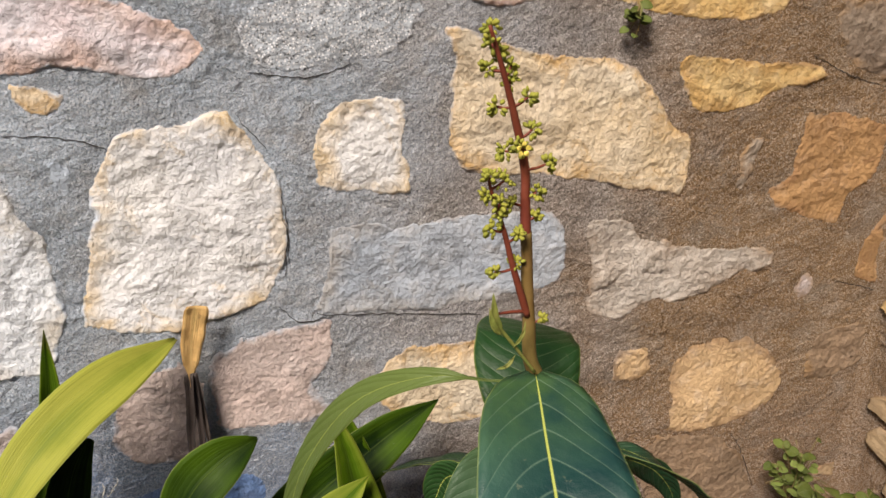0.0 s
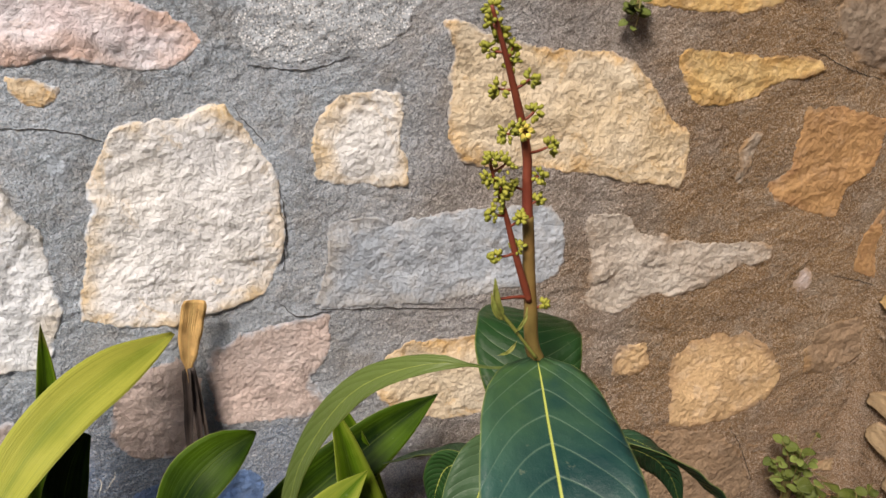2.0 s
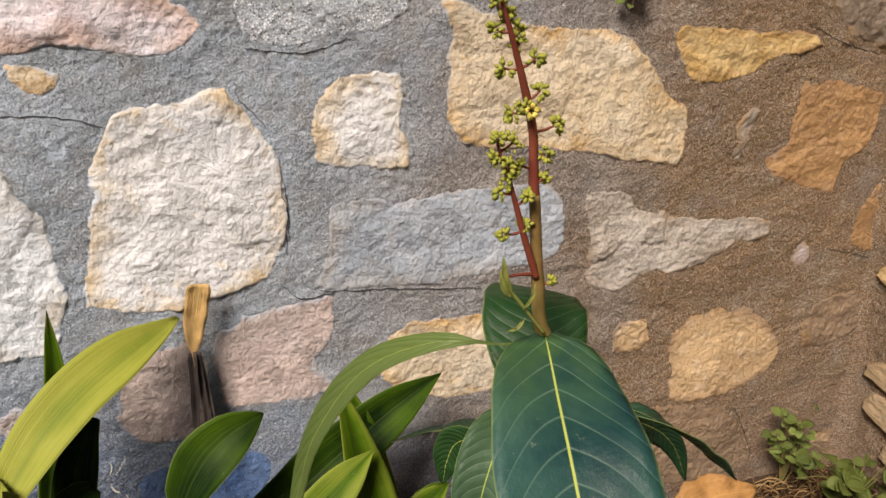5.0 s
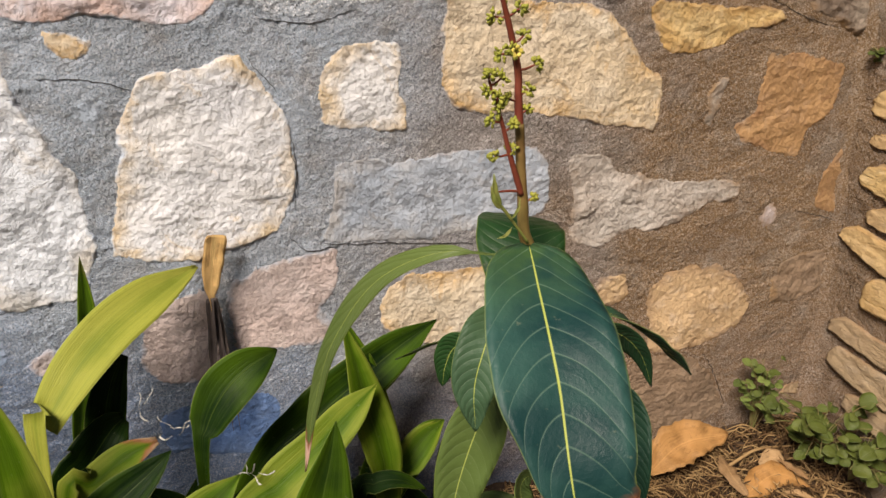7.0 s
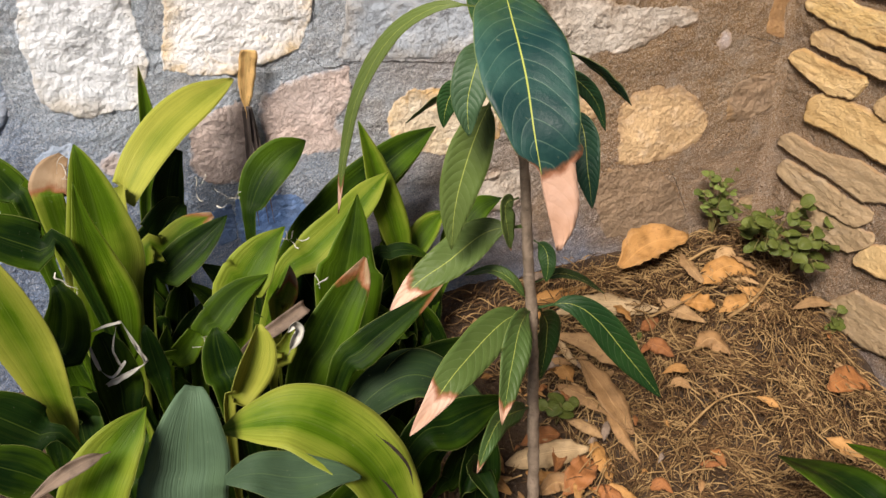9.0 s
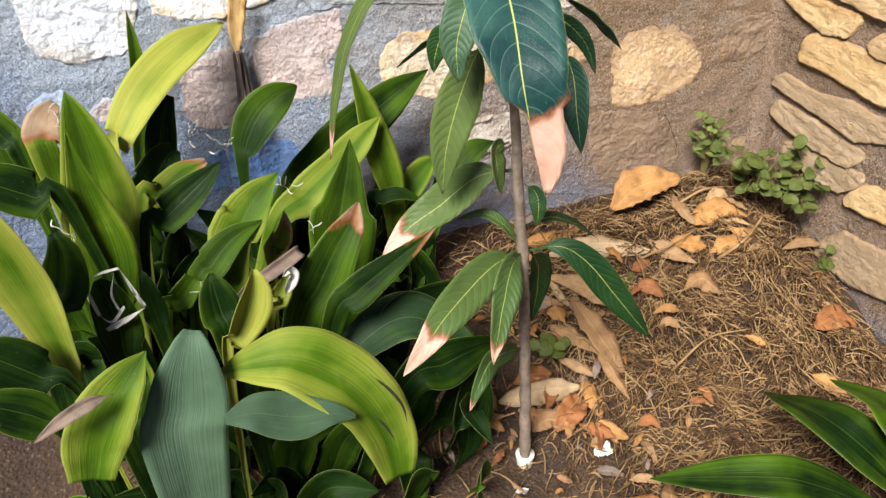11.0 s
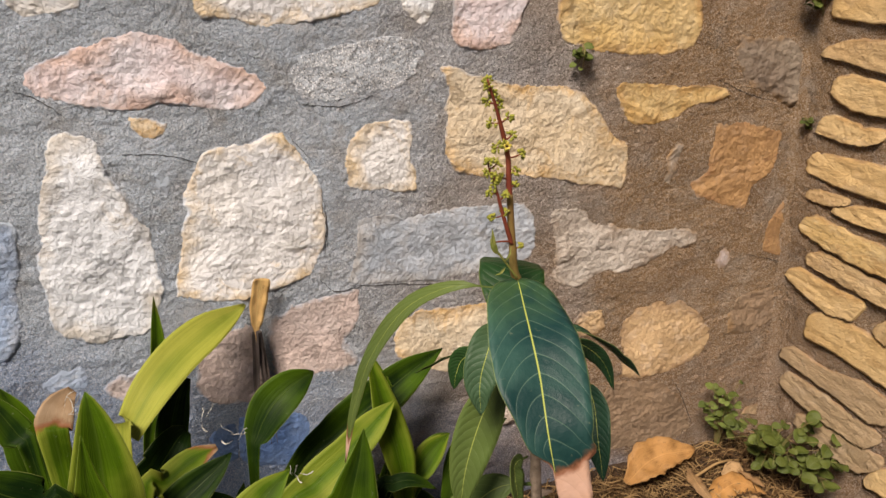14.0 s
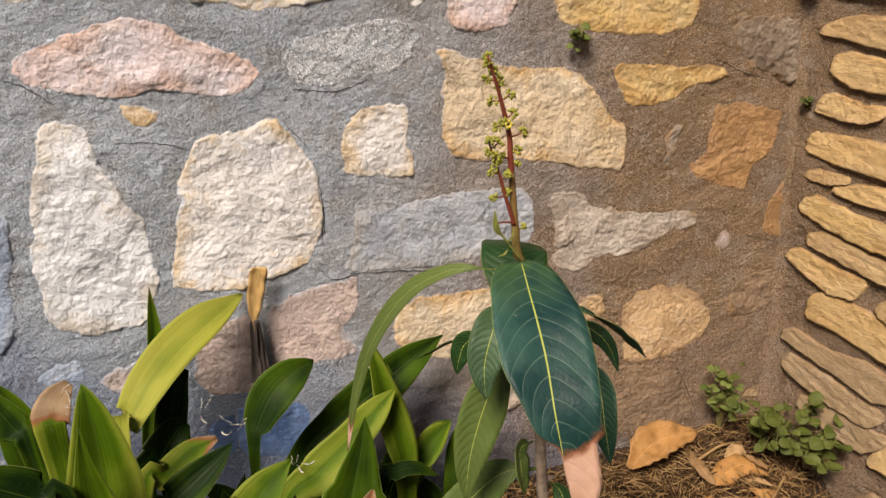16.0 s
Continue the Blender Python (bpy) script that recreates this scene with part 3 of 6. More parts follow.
def build_ground():
    xs = np.concatenate([[-60, -20, -8, -4, -2], np.linspace(-1.2, 1.5, 136), [2, 4, 8, 20, 60]])
    ys = np.concatenate([[-60, -20, -8, -4, -2, -1], np.linspace(-0.5, 1.3, 91), [1.6, 4, 20, 60]])
    verts = [(x, y, ground_z(x, y)) for y in ys for x in xs]
    w = len(xs)
    faces = [(j * w + i, j * w + i + 1, (j + 1) * w + i + 1, (j + 1) * w + i) for j in range(len(ys) - 1) for i in range(w - 1)]
    g = part("ground", mesh_of("ground", verts, faces), SOIL)
    tagged(g, "dry brown soil rising in a bank to the wall", "ground", kind="structure")


build_ground()


# ---- walls ----
def grain(x, y, z=0.0):
    """Smooth gradient noise over arrays, about -1 to 1."""
    x, y, z = np.broadcast_arrays(np.asarray(x, float), np.asarray(y, float), np.asarray(z, float))
    i, j, k = (np.floor(q).astype(np.int64) for q in (x, y, z))
    fx, fy, fz = x - i, y - j, z - k
    ux, uy, uz = (q ** 3 * (q * (q * 6 - 15) + 10) for q in (fx, fy, fz))
    total = np.zeros(x.shape)
    for a, b, c in itertools.product((0, 1), repeat=3):
        h = ((i + a) * 374761393 + (j + b) * 668265263 + (k + c) * 1440662683) & 0x7fffffff
        h = ((h ^ (h >> 13)) * 1274126177) & 0x7fffffff
        h = h ^ (h >> 16)
        slope = ((h & 1023) / 511.5 - 1) * (fx - a) + ((h >> 10 & 1023) / 511.5 - 1) * (fy - b) + ((h >> 20 & 1023) / 511.5 - 1) * (fz - c)
        total += slope * (ux if a else 1 - ux) * (uy if b else 1 - uy) * (uz if c else 1 - uz)
    return total * 1.25


def ease(a, b, x):
    u = np.clip((x - a) / (b - a), 0, 1)
    return u * u * (3 - 2 * u)


def mortar_d(u, z, fine=True):
    """How far the mortar swells out of the wall's plane: broad waves, trowel ridges, sand."""
    d = 0.007 * grain(u * 4, z * 4, 1) + 0.004 * grain(u * 13, z * 16, 5)
    if not fine:
        return d
    a, t = u * 0.97 - z * 0.24, u * 0.24 + z * 0.97
    bend = grain(u * 6, z * 6, 31.5)
    ridge = 0.30 - np.abs(grain(a * 7 + bend, t * 21 + bend * 2, 17.5))
    stroke = grain(a * 20 + bend, t * 85 + bend * 3, 23.5)
    return d + 0.0050 * ridge + 0.0014 * stroke + 0.0016 * grain(u * 60, z * 66, 8.5) + 0.0022 * grain(u * 135, z * 145, 4.5)


def sheet_wall(name, along, lo, hi, bottom, top, plane, thick, label, dense):
    """A wall with a hand-trowelled front face. along 'x': front looks to -y; along 'y': front looks to -x."""
    us = np.concatenate([np.linspace(lo, dense, 40, endpoint=False), np.arange(dense, hi, 0.0034), [hi]])
    zs = np.concatenate([np.linspace(bottom, -0.12, 8, endpoint=False), np.arange(-0.12, 1.30, 0.0034), np.linspace(1.30, top, 16)])
    uu, zz = np.meshgrid(us, zs)
    dd = mortar_d(uu, zz)
    columns = (uu, plane - dd, zz) if along == "x" else (plane - dd, uu, zz)
    verts = np.stack([q.ravel() for q in columns], axis=1).tolist()
    w, h = len(us), len(zs)
    flip = along == "y"
    faces = [(j * w + i, j * w + i + 1, (j + 1) * w + i + 1, (j + 1) * w + i) for j in range(h - 1) for i in range(w - 1)]
    b = len(verts)
    for u, z in ((us[0], zs[0]), (us[-1], zs[0]), (us[-1], zs[-1]), (us[0], zs[-1])):
        verts.append((u, plane + thick, z) if along == "x" else (plane + thick, u, z))
    faces.append((b + 3, b + 2, b + 1, b))
    faces.append((*range(w - 1, -1, -1), b, b + 1))
    faces.append((*range((h - 1) * w, h * w), b + 2, b + 3))
    faces.append((*[j * w for j in range(h)], b + 3, b))
    faces.append((*[j * w + w - 1 for j in range(h - 1, -1, -1)], b + 1, b + 2))
    if flip:
        faces = [f[::-1] for f in faces]
    me = mesh_of(name, verts, faces)
    for f in list(me.polygons)[-5:]:
        f.use_smooth = False
    return tagged(part(name, me, MORTAR), label, "wall", kind="structure")


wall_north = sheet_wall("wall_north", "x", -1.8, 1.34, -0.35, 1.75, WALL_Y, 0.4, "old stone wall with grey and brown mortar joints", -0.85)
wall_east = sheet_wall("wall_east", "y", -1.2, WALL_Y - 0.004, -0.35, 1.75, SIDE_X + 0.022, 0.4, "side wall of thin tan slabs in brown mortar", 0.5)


def corner_bead():
    """Mortar smeared into the corner where the two walls meet."""
    verts, faces = [], []
    zs = np.arange(-0.3, 1.74, 0.012)
    for z in zs:
        for k in range(9):
            a = math.pi / 2 * k / 8
            r = 0.050 + 0.016 * noise.noise(Vector((z * 7, k * 0.4, 3))) + 0.006 * noise.noise(Vector((z * 30, k * 0.8, 6)))
            verts.append((1.300 + 0.012 - r * (1 - math.sin(a)), WALL_Y + 0.010 - r * (1 - math.cos(a)), z))
    for j in range(len(zs) - 1):
        for k in range(8):
            i = j * 9 + k
            faces.append((i, i + 9, i + 10, i + 1))
    part("mortar_fillet", mesh_of("mortar_fillet", verts, faces), MORTAR, wall_north, "brown mortar smeared into the corner")


corner_bead()


def chaikin(p, times):
    for _ in range(times):
        q = np.roll(p, -1, axis=0)
        p = np.stack([p * 0.86 + q * 0.14, p * 0.14 + q * 0.86], axis=1).reshape(-1, 2)
    return p


def inside(p, x, z):
    """Distance from the outline p, positive within it."""
    best, odd = np.full(x.shape, 9.0), np.zeros(x.shape, bool)
    for (ax, az), (bx, bz) in zip(p, np.roll(p, -1, axis=0)):
        ex, ez = bx - ax, bz - az
        t = np.clip(((x - ax) * ex + (z - az) * ez) / max(ex * ex + ez * ez, 1e-12), 0, 1)
        best = np.minimum(best, np.hypot(x - ax - t * ex, z - az - t * ez))
        if az != bz:
            odd ^= ((az > z) != (bz > z)) & (x < ex * (z - az) / (bz - az) + ax)
    return np.where(odd, best, -best)


def ledges(v, steps):
    """Terraced noise: flat flakes with short steps between them."""
    q = v * steps
    f = np.floor(q)
    return (f + ease(0.55, 1.0, q - f)) / steps


def stone_mesh(corners, proud, relief, seed, edge, step):
    """A split stone: rough outline, edge dipping under the mortar, a face of flakes and chips. Local x, depth -y, z."""
    p = chaikin(np.asarray(corners, float), 2)
    c = (p.min(axis=0) + p.max(axis=0)) / 2
    p = p - c
    xs, zs = (np.arange(p[:, k].min() - 0.016, p[:, k].max() + 0.016, step) for k in (0, 1))
    x, z = np.meshgrid(xs, zs)
    wx = x + 0.0065 * grain(x * 24, z * 24, seed * 1.7) + 0.0042 * grain(x * 70, z * 70, seed * 1.7) + 0.0016 * grain(x * 180, z * 180, seed)
    wz = z + 0.0065 * grain(x * 24, z * 24, seed * 1.7 + 40) + 0.0042 * grain(x * 70, z * 70, seed * 1.7 + 40) + 0.0016 * grain(x * 180, z * 180, seed + 40)
    d = inside(p, wx, wz) + 0.3 * edge
    bx, bz = x + 0.012 * grain(x * 18, z * 18, seed + 7.3), z + 0.012 * grain(x * 18, z * 18, seed + 9.1)
    flake = ledges(grain(bx * 11, bz * 16, seed * 2.3), 4) * 1.6
    flake = flake + 0.60 * ledges(grain(bx * 30, bz * 40, seed * 2.9), 3) + 0.22 * (0.3 - np.abs(grain(bx * 60, bz * 70, seed * 3.1))) + 0.22 * grain(x * 115, z * 120, seed) + 0.10 * grain(x * 230, z * 240, seed)
    lift = ease(0.0, edge, d + 0.4 * edge * grain(x * 40, z * 40, seed + 3.7)) ** 0.6
    h = -0.003 + (0.003 + 0.42 * proud) * lift + relief * flake * (0.25 + 0.75 * lift) + mortar_d(c[0] + x, c[1] + z, False) - 1.6 * np.maximum(0, -d)
    deep = d > edge * 0.5 + 0.0015
    h = np.where(deep, np.maximum(h, mortar_d(c[0] + x, c[1] + z) + 0.0008), h)
    keep = d > -0.011
    index = np.full(x.shape, -1, np.int64)
    index[keep] = np.arange(keep.sum())
    quad = np.stack([index[:-1, :-1], index[:-1, 1:], index[1:, 1:], index[1:, :-1]], axis=-1).reshape(-1, 4)
    quad = quad[(quad >= 0).all(axis=1)]
    verts = np.stack([x[keep], -h[keep], z[keep]], axis=1)
    return mesh_of("stone", verts.tolist(), quad.tolist(), attrs={"rim": np.clip(1 - d[keep] / 0.075, 0, 1)}), c


stone_count = [0]
SOFT_EDGED = {"peach": 0.015, "brown": 0.020, "brown_dark": 0.022, "slate": 0.012, "pink_dull": 0.014, "grey": 0.014, "chalk": 0.016, "pink_pale": 0.012, "bluegrey": 0.008, "granite": 0.008, "blue": 0.016}
SMOOTHER = {"granite": 0.0016, "bluegrey": 0.0030, "peach": 0.0026, "pink_dull": 0.0026, "chalk": 0.0015, "blue": 0.002, "slate": 0.011, "grey": 0.0100, "brown": 0.0045, "white": 0.0050, "pink_pale": 0.002}


def wall_stone(kind, corners, proud=0.0025):
    stone_count[0] += 1
    p = np.asarray(corners, float)
    step = 0.0021 if np.ptp(p[:, 0]) * np.ptp(p[:, 1]) < 0.02 else 0.0028
    me, c = stone_mesh(corners, proud, SMOOTHER.get(kind, 0.0058), stone_count[0], SOFT_EDGED.get(kind, 0.0055), step)
    part("stone", me, STONE[kind], wall_north, STONE_WORDS[kind], (c[0], WALL_Y, c[1]))


def slab_mesh(top, bottom, lip, seed, n=70, m=16):
    """A split slab: flush with the mortar along its top, its lower lip standing out over the joint below. Local x, depth -y, z."""
    top, bottom = np.asarray(top, float), np.asarray(bottom, float)
    lo, hi = min(top[0][0], bottom[0][0]), max(top[-1][0], bottom[-1][0])
    c = np.array(((lo + hi) / 2, (top[:, 1].mean() + bottom[:, 1].mean()) / 2))
    verts, rim = [], []
    for j in range(-1, m + 1):
        s = min(m - 1, max(0, j)) / (m - 1)
        for i in range(-1, n + 1):
            t = min(n - 1, max(0, i)) / (n - 1)
            u = lo + (hi - lo) * t
            jag = 0.0035 * noise.noise(Vector((u * 34, seed, 0))) + 0.0020 * noise.noise(Vector((u * 95, seed, 4)))
            jag2 = 0.0035 * noise.noise(Vector((u * 34, seed, 9))) + 0.0024 * noise.noise(Vector((u * 95, seed, 14)))
            za, zb = float(np.interp(u, top[:, 0], top[:, 1])) + 0.004 + jag, float(np.interp(u, bottom[:, 0], bottom[:, 1])) + jag2
            end = min(1.0, min(t, 1 - t) * (hi - lo) / 0.014)
            pinch = 1 - 0.30 * (1 - end) ** 2
            mid = (za + zb) / 2
            z = mid + (za - mid) * pinch + ((zb - mid) * pinch - (za - mid) * pinch) * s
            x = u + 0.005 * noise.noise(Vector((s * 2.5, seed * 1.3, t * 2))) * (1 - end)
            bed = noise.noise(Vector((u * 9, z * 85 + u * 12, seed)))
            chip = noise.noise(Vector((u * 42, z * 60, seed + 5)))
            d = 0.003 + lip * smoothstep(-0.02, 0.10, s) * (0.45 + 0.55 * s) - 0.003 * (1 - end)
            d += 0.0017 * bed + 0.0011 * math.copysign(abs(chip) ** 0.6, chip) + 0.0015 * noise.noise(Vector((u * 110, z * 120, seed)))
            if i < 0 or i >= n or j < 0 or j >= m:
                d = -0.020
                z += 0.002 if j >= m else 0.0
            verts.append((x - c[0], -d, z - c[1]))
            rim.append(0.97 - 0.55 * smoothstep(0.0, 0.30, s) + (0.25 if s > 0.97 else 0.0))
    w = n + 2
    faces = [(j * w + i, (j + 1) * w + i, (j + 1) * w + i + 1, j * w + i + 1) for j in range(m + 1) for i in range(w - 1)]
    return mesh_of("slab", verts, faces, attrs={"rim": rim}), c


def side_stone(kind, top, bottom, lip=0.0075):
    """A thin slab of the side wall; edges as (y, z) from the corner outwards."""
    stone_count[0] += 1
    me, c = slab_mesh([(-y, z) for y, z in top], [(-y, z) for y, z in bottom], lip, stone_count[0])
    ob = part("slab", me, STONE[kind], wall_east, STONE_WORDS[kind].replace("block", "slab"))
    ob.matrix_basis = pose(SIDE_X + 0.022, -c[0], c[1], 0, 0, -90)


wall_stone("white", [(-0.372, 1.232),(-0.245, 1.23),(-0.262, 1.178),(-0.284, 1.168),(-0.311, 1.16),(-0.337, 1.155),(-0.356, 1.161),(-0.376, 1.185)], 0.004)
wall_stone("cream", [(-0.077, 1.228),(-0.08, 1.163),(-0.068, 1.149),(-0.029, 1.15),(0.003, 1.137),(0.042, 1.126),(0.114, 1.133),(0.167, 1.144),(0.231, 1.152),(0.265, 1.168),(0.273, 1.222)], 0.004)
wall_stone("white", [(0.299, 1.212),(0.302, 1.152),(0.319, 1.136),(0.346, 1.117),(0.364, 1.134),(0.377, 1.17),(0.372, 1.211)], 0.003)
wall_stone("pink", [(0.412, 1.215),(0.411, 1.148),(0.402, 1.117),(0.41, 1.085),(0.445, 1.072),(0.494, 1.07),(0.538, 1.079),(0.556, 1.133),(0.574, 1.16),(0.567, 1.213)], 0.003)
wall_stone("ochre", [(0.642, 1.212),(0.642, 1.13),(0.652, 1.097),(0.666, 1.071),(0.727, 1.054),(0.838, 1.04),(0.932, 1.038),(0.99, 1.057),(1.005, 1.095),(0.995, 1.154),(0.982, 1.206)], 0.005)
wall_stone("pink", [(-0.37, 1.047),(-0.363, 1.074),(-0.339, 1.091),(-0.286, 1.107),(-0.241, 1.115),(-0.194, 1.132),(-0.149, 1.131),(-0.114, 1.118),(-0.088, 1.093),(-0.032, 1.075),(-0.004, 1.059),(0.024, 1.047),(0.04, 1.021),(0.02, 1.002),(-0.002, 0.983),(-0.052, 0.983),(-0.1, 0.995),(-0.156, 1.006),(-0.19, 0.996),(-0.231, 0.999),(-0.267, 1.002),(-0.301, 1.009),(-0.333, 1.026),(-0.358, 1.032)], 0.006)
wall_stone("granite", [(0.081, 1.049),(0.099, 1.074),(0.141, 1.087),(0.185, 1.1),(0.24, 1.106),(0.295, 1.106),(0.346, 1.09),(0.357, 1.066),(0.336, 1.051),(0.332, 1.03),(0.308, 1.009),(0.279, 1.0),(0.223, 0.999),(0.189, 0.988),(0.145, 0.985),(0.103, 0.991),(0.089, 1.018)], 0.002)
wall_stone("tan", [(-0.212, 0.99),(-0.178, 0.984),(-0.141, 0.97),(-0.149, 0.948),(-0.164, 0.939),(-0.188, 0.943),(-0.204, 0.958),(-0.213, 0.976)], 0.002)
wall_stone("white", [(-0.354, 0.941),(-0.339, 0.961),(-0.316, 0.967),(-0.281, 0.964),(-0.267, 0.948),(-0.266, 0.913),(-0.26, 0.893),(-0.242, 0.855),(-0.225, 0.811),(-0.198, 0.77),(-0.193, 0.736),(-0.196, 0.698),(-0.186, 0.656),(-0.201, 0.619),(-0.21, 0.585),(-0.232, 0.572),(-0.268, 0.566),(-0.304, 0.559),(-0.341, 0.574),(-0.377, 0.586),(-0.39, 0.611),(-0.39, 0.656),(-0.396, 0.7),(-0.398, 0.743),(-0.384, 0.783),(-0.382, 0.825),(-0.367, 0.873),(-0.358, 0.902)], 0.006)
wall_stone("cream", [(-0.108, 0.888),(-0.09, 0.912),(-0.049, 0.922),(-0.008, 0.923),(0.035, 0.933),(0.056, 0.933),(0.08, 0.908),(0.104, 0.873),(0.121, 0.843),(0.127, 0.803),(0.132, 0.75),(0.128, 0.704),(0.112, 0.67),(0.087, 0.638),(0.04, 0.627),(-0.005, 0.622),(-0.039, 0.609),(-0.092, 0.612),(-0.133, 0.625),(-0.169, 0.631),(-0.169, 0.665),(-0.153, 0.719),(-0.144, 0.774),(-0.132, 0.805),(-0.139, 0.817),(-0.126, 0.858)], 0.007)
wall_stone("cream", [(0.178, 0.899),(0.196, 0.919),(0.22, 0.943),(0.277, 0.948),(0.318, 0.941),(0.322, 0.903),(0.315, 0.875),(0.326, 0.834),(0.324, 0.793),(0.282, 0.795),(0.224, 0.804),(0.178, 0.814),(0.175, 0.86)], 0.001)
wall_stone("tan", [(0.379, 1.045),(0.421, 1.039),(0.469, 1.022),(0.532, 1.001),(0.583, 0.995),(0.662, 0.991),(0.71, 0.967),(0.739, 0.941),(0.761, 0.915),(0.785, 0.87),(0.822, 0.848),(0.828, 0.796),(0.821, 0.745),(0.769, 0.757),(0.697, 0.773),(0.614, 0.79),(0.533, 0.807),(0.468, 0.807),(0.405, 0.826),(0.388, 0.874),(0.386, 0.943),(0.396, 0.998)], 0.005)
wall_stone("ochre", [(0.779, 0.974),(0.799, 0.989),(0.871, 0.984),(0.961, 0.969),(1.052, 0.966),(1.099, 0.944),(1.049, 0.925),(0.988, 0.917),(0.952, 0.894),(0.878, 0.884),(0.827, 0.891),(0.803, 0.924)], 0.003)
wall_stone("bluegrey", [(0.195, 0.748),(0.221, 0.757),(0.269, 0.755),(0.304, 0.741),(0.366, 0.752),(0.442, 0.749),(0.507, 0.748),(0.567, 0.745),(0.595, 0.712),(0.605, 0.666),(0.601, 0.627),(0.576, 0.604),(0.535, 0.597),(0.467, 0.596),(0.401, 0.59),(0.324, 0.592),(0.25, 0.601),(0.166, 0.61),(0.174, 0.649),(0.188, 0.684)], 0.002)
wall_stone("grey", [(0.629, 0.715),(0.671, 0.723),(0.728, 0.709),(0.744, 0.681),(0.819, 0.658),(0.896, 0.642),(0.975, 0.635),(1.041, 0.623),(1.036, 0.588),(0.964, 0.577),(0.903, 0.557),(0.842, 0.538),(0.765, 0.549),(0.729, 0.527),(0.678, 0.521),(0.64, 0.554),(0.653, 0.606),(0.638, 0.661)], 0.003)
wall_stone("brown", [(1.045, 0.815),(1.063, 0.873),(1.109, 0.882),(1.192, 0.869),(1.263, 0.843),(1.261, 0.795),(1.252, 0.741),(1.196, 0.718),(1.17, 0.657),(1.101, 0.673),(1.033, 0.694),(0.989, 0.74),(1.043, 0.762)], 0.002)
wall_stone("pink_dull", [(0.001, 0.566),(0.036, 0.579),(0.094, 0.588),(0.154, 0.603),(0.192, 0.6),(0.193, 0.559),(0.188, 0.528),(0.159, 0.488),(0.192, 0.429),(0.142, 0.412),(0.07, 0.42),(0.001, 0.428),(-0.005, 0.493)], 0.002)
wall_stone("tan", [(0.257, 0.47),(0.284, 0.511),(0.322, 0.531),(0.387, 0.527),(0.467, 0.524),(0.508, 0.523),(0.536, 0.475),(0.536, 0.39),(0.466, 0.361),(0.37, 0.366),(0.292, 0.403),(0.255, 0.437)], 0.003)
wall_stone("peach", [(0.698, 0.44),(0.724, 0.464),(0.782, 0.461),(0.794, 0.408),(0.773, 0.383),(0.712, 0.383)], 0.001)
wall_stone("peach", [(0.831, 0.409),(0.864, 0.436),(0.927, 0.445),(0.992, 0.444),(1.053, 0.416),(1.082, 0.381),(1.108, 0.329),(1.092, 0.285),(1.033, 0.264),(0.976, 0.244),(0.892, 0.248),(0.835, 0.265),(0.839, 0.333)], 0.002)
wall_stone("brown_dark", [(1.153, 0.369),(1.163, 0.429),(1.232, 0.441),(1.314, 0.436),(1.333, 0.37),(1.292, 0.329),(1.213, 0.311),(1.167, 0.319)], 0.001)
wall_stone("brown", [(1.237, 0.598),(1.271, 0.667),(1.33, 0.69),(1.347, 0.614),(1.335, 0.541),(1.313, 0.506),(1.228, 0.54)], 0.001)
wall_stone("slate", [(1.092, 1.03),(1.101, 1.079),(1.165, 1.07),(1.245, 1.073),(1.301, 1.033),(1.327, 0.979),(1.32, 0.913),(1.262, 0.904),(1.216, 0.934),(1.149, 0.951),(1.112, 0.991)], 0.003)
wall_stone("brown_dark", [(0.78, 0.237),(0.827, 0.259),(0.977, 0.231),(1.006, 0.19),(1.046, 0.132),(1.079, 0.066),(1.027, 0.044),(0.906, 0.048),(0.822, 0.051),(0.785, 0.142)], 0.001)
wall_stone("bluegrey_light", [(-0.464, 0.819),(-0.42, 0.821),(-0.415, 0.788),(-0.431, 0.706),(-0.44, 0.631),(-0.453, 0.578),(-0.476, 0.554),(-0.529, 0.559)], 0.002)
wall_stone("pink_pale", [(-0.332, 0.472),(-0.294, 0.491),(-0.252, 0.498),(-0.189, 0.504),(-0.188, 0.429),(-0.272, 0.428),(-0.311, 0.441)], 0.001)
wall_stone("pink_dull", [(-0.139, 0.53),(-0.077, 0.556),(-0.022, 0.558),(-0.011, 0.494),(-0.011, 0.43),(-0.05, 0.373),(-0.127, 0.39),(-0.166, 0.437)], 0.001)
wall_stone("pink_pale", [(1.096, 0.537),(1.105, 0.56),(1.13, 0.566),(1.143, 0.537),(1.129, 0.51),(1.102, 0.514)], 0.001)
wall_stone("slate_pale", [(0.926, 0.757),(0.937, 0.812),(0.957, 0.842),(0.976, 0.834),(0.962, 0.783),(0.943, 0.738)], 0.002)
wall_stone("tan_dull", [(1.225, 0.067),(1.259, 0.094),(1.325, 0.091),(1.305, 0.057)], 0.002)
wall_stone("chalk", [(-0.432, 0.493),(-0.417, 0.516),(-0.387, 0.525),(-0.348, 0.525),(-0.341, 0.495),(-0.346, 0.475),(-0.375, 0.476),(-0.41, 0.474)], 0.001)
wall_stone("chalk", [(-0.184, 0.88),(-0.162, 0.885),(-0.15, 0.866),(-0.156, 0.84),(-0.168, 0.823),(-0.178, 0.848)], 0.001)
wall_stone("blue", [(-0.084, 0.362),(0.075, 0.337),(0.046, 0.205),(-0.092, 0.236)])
wall_stone("blue", [(-0.149, 0.336),(-0.079, 0.346),(-0.08, 0.254),(-0.135, 0.242)])
wall_stone("grey", [(0.459, 0.298),(0.585, 0.304),(0.586, 0.208),(0.446, 0.199)])

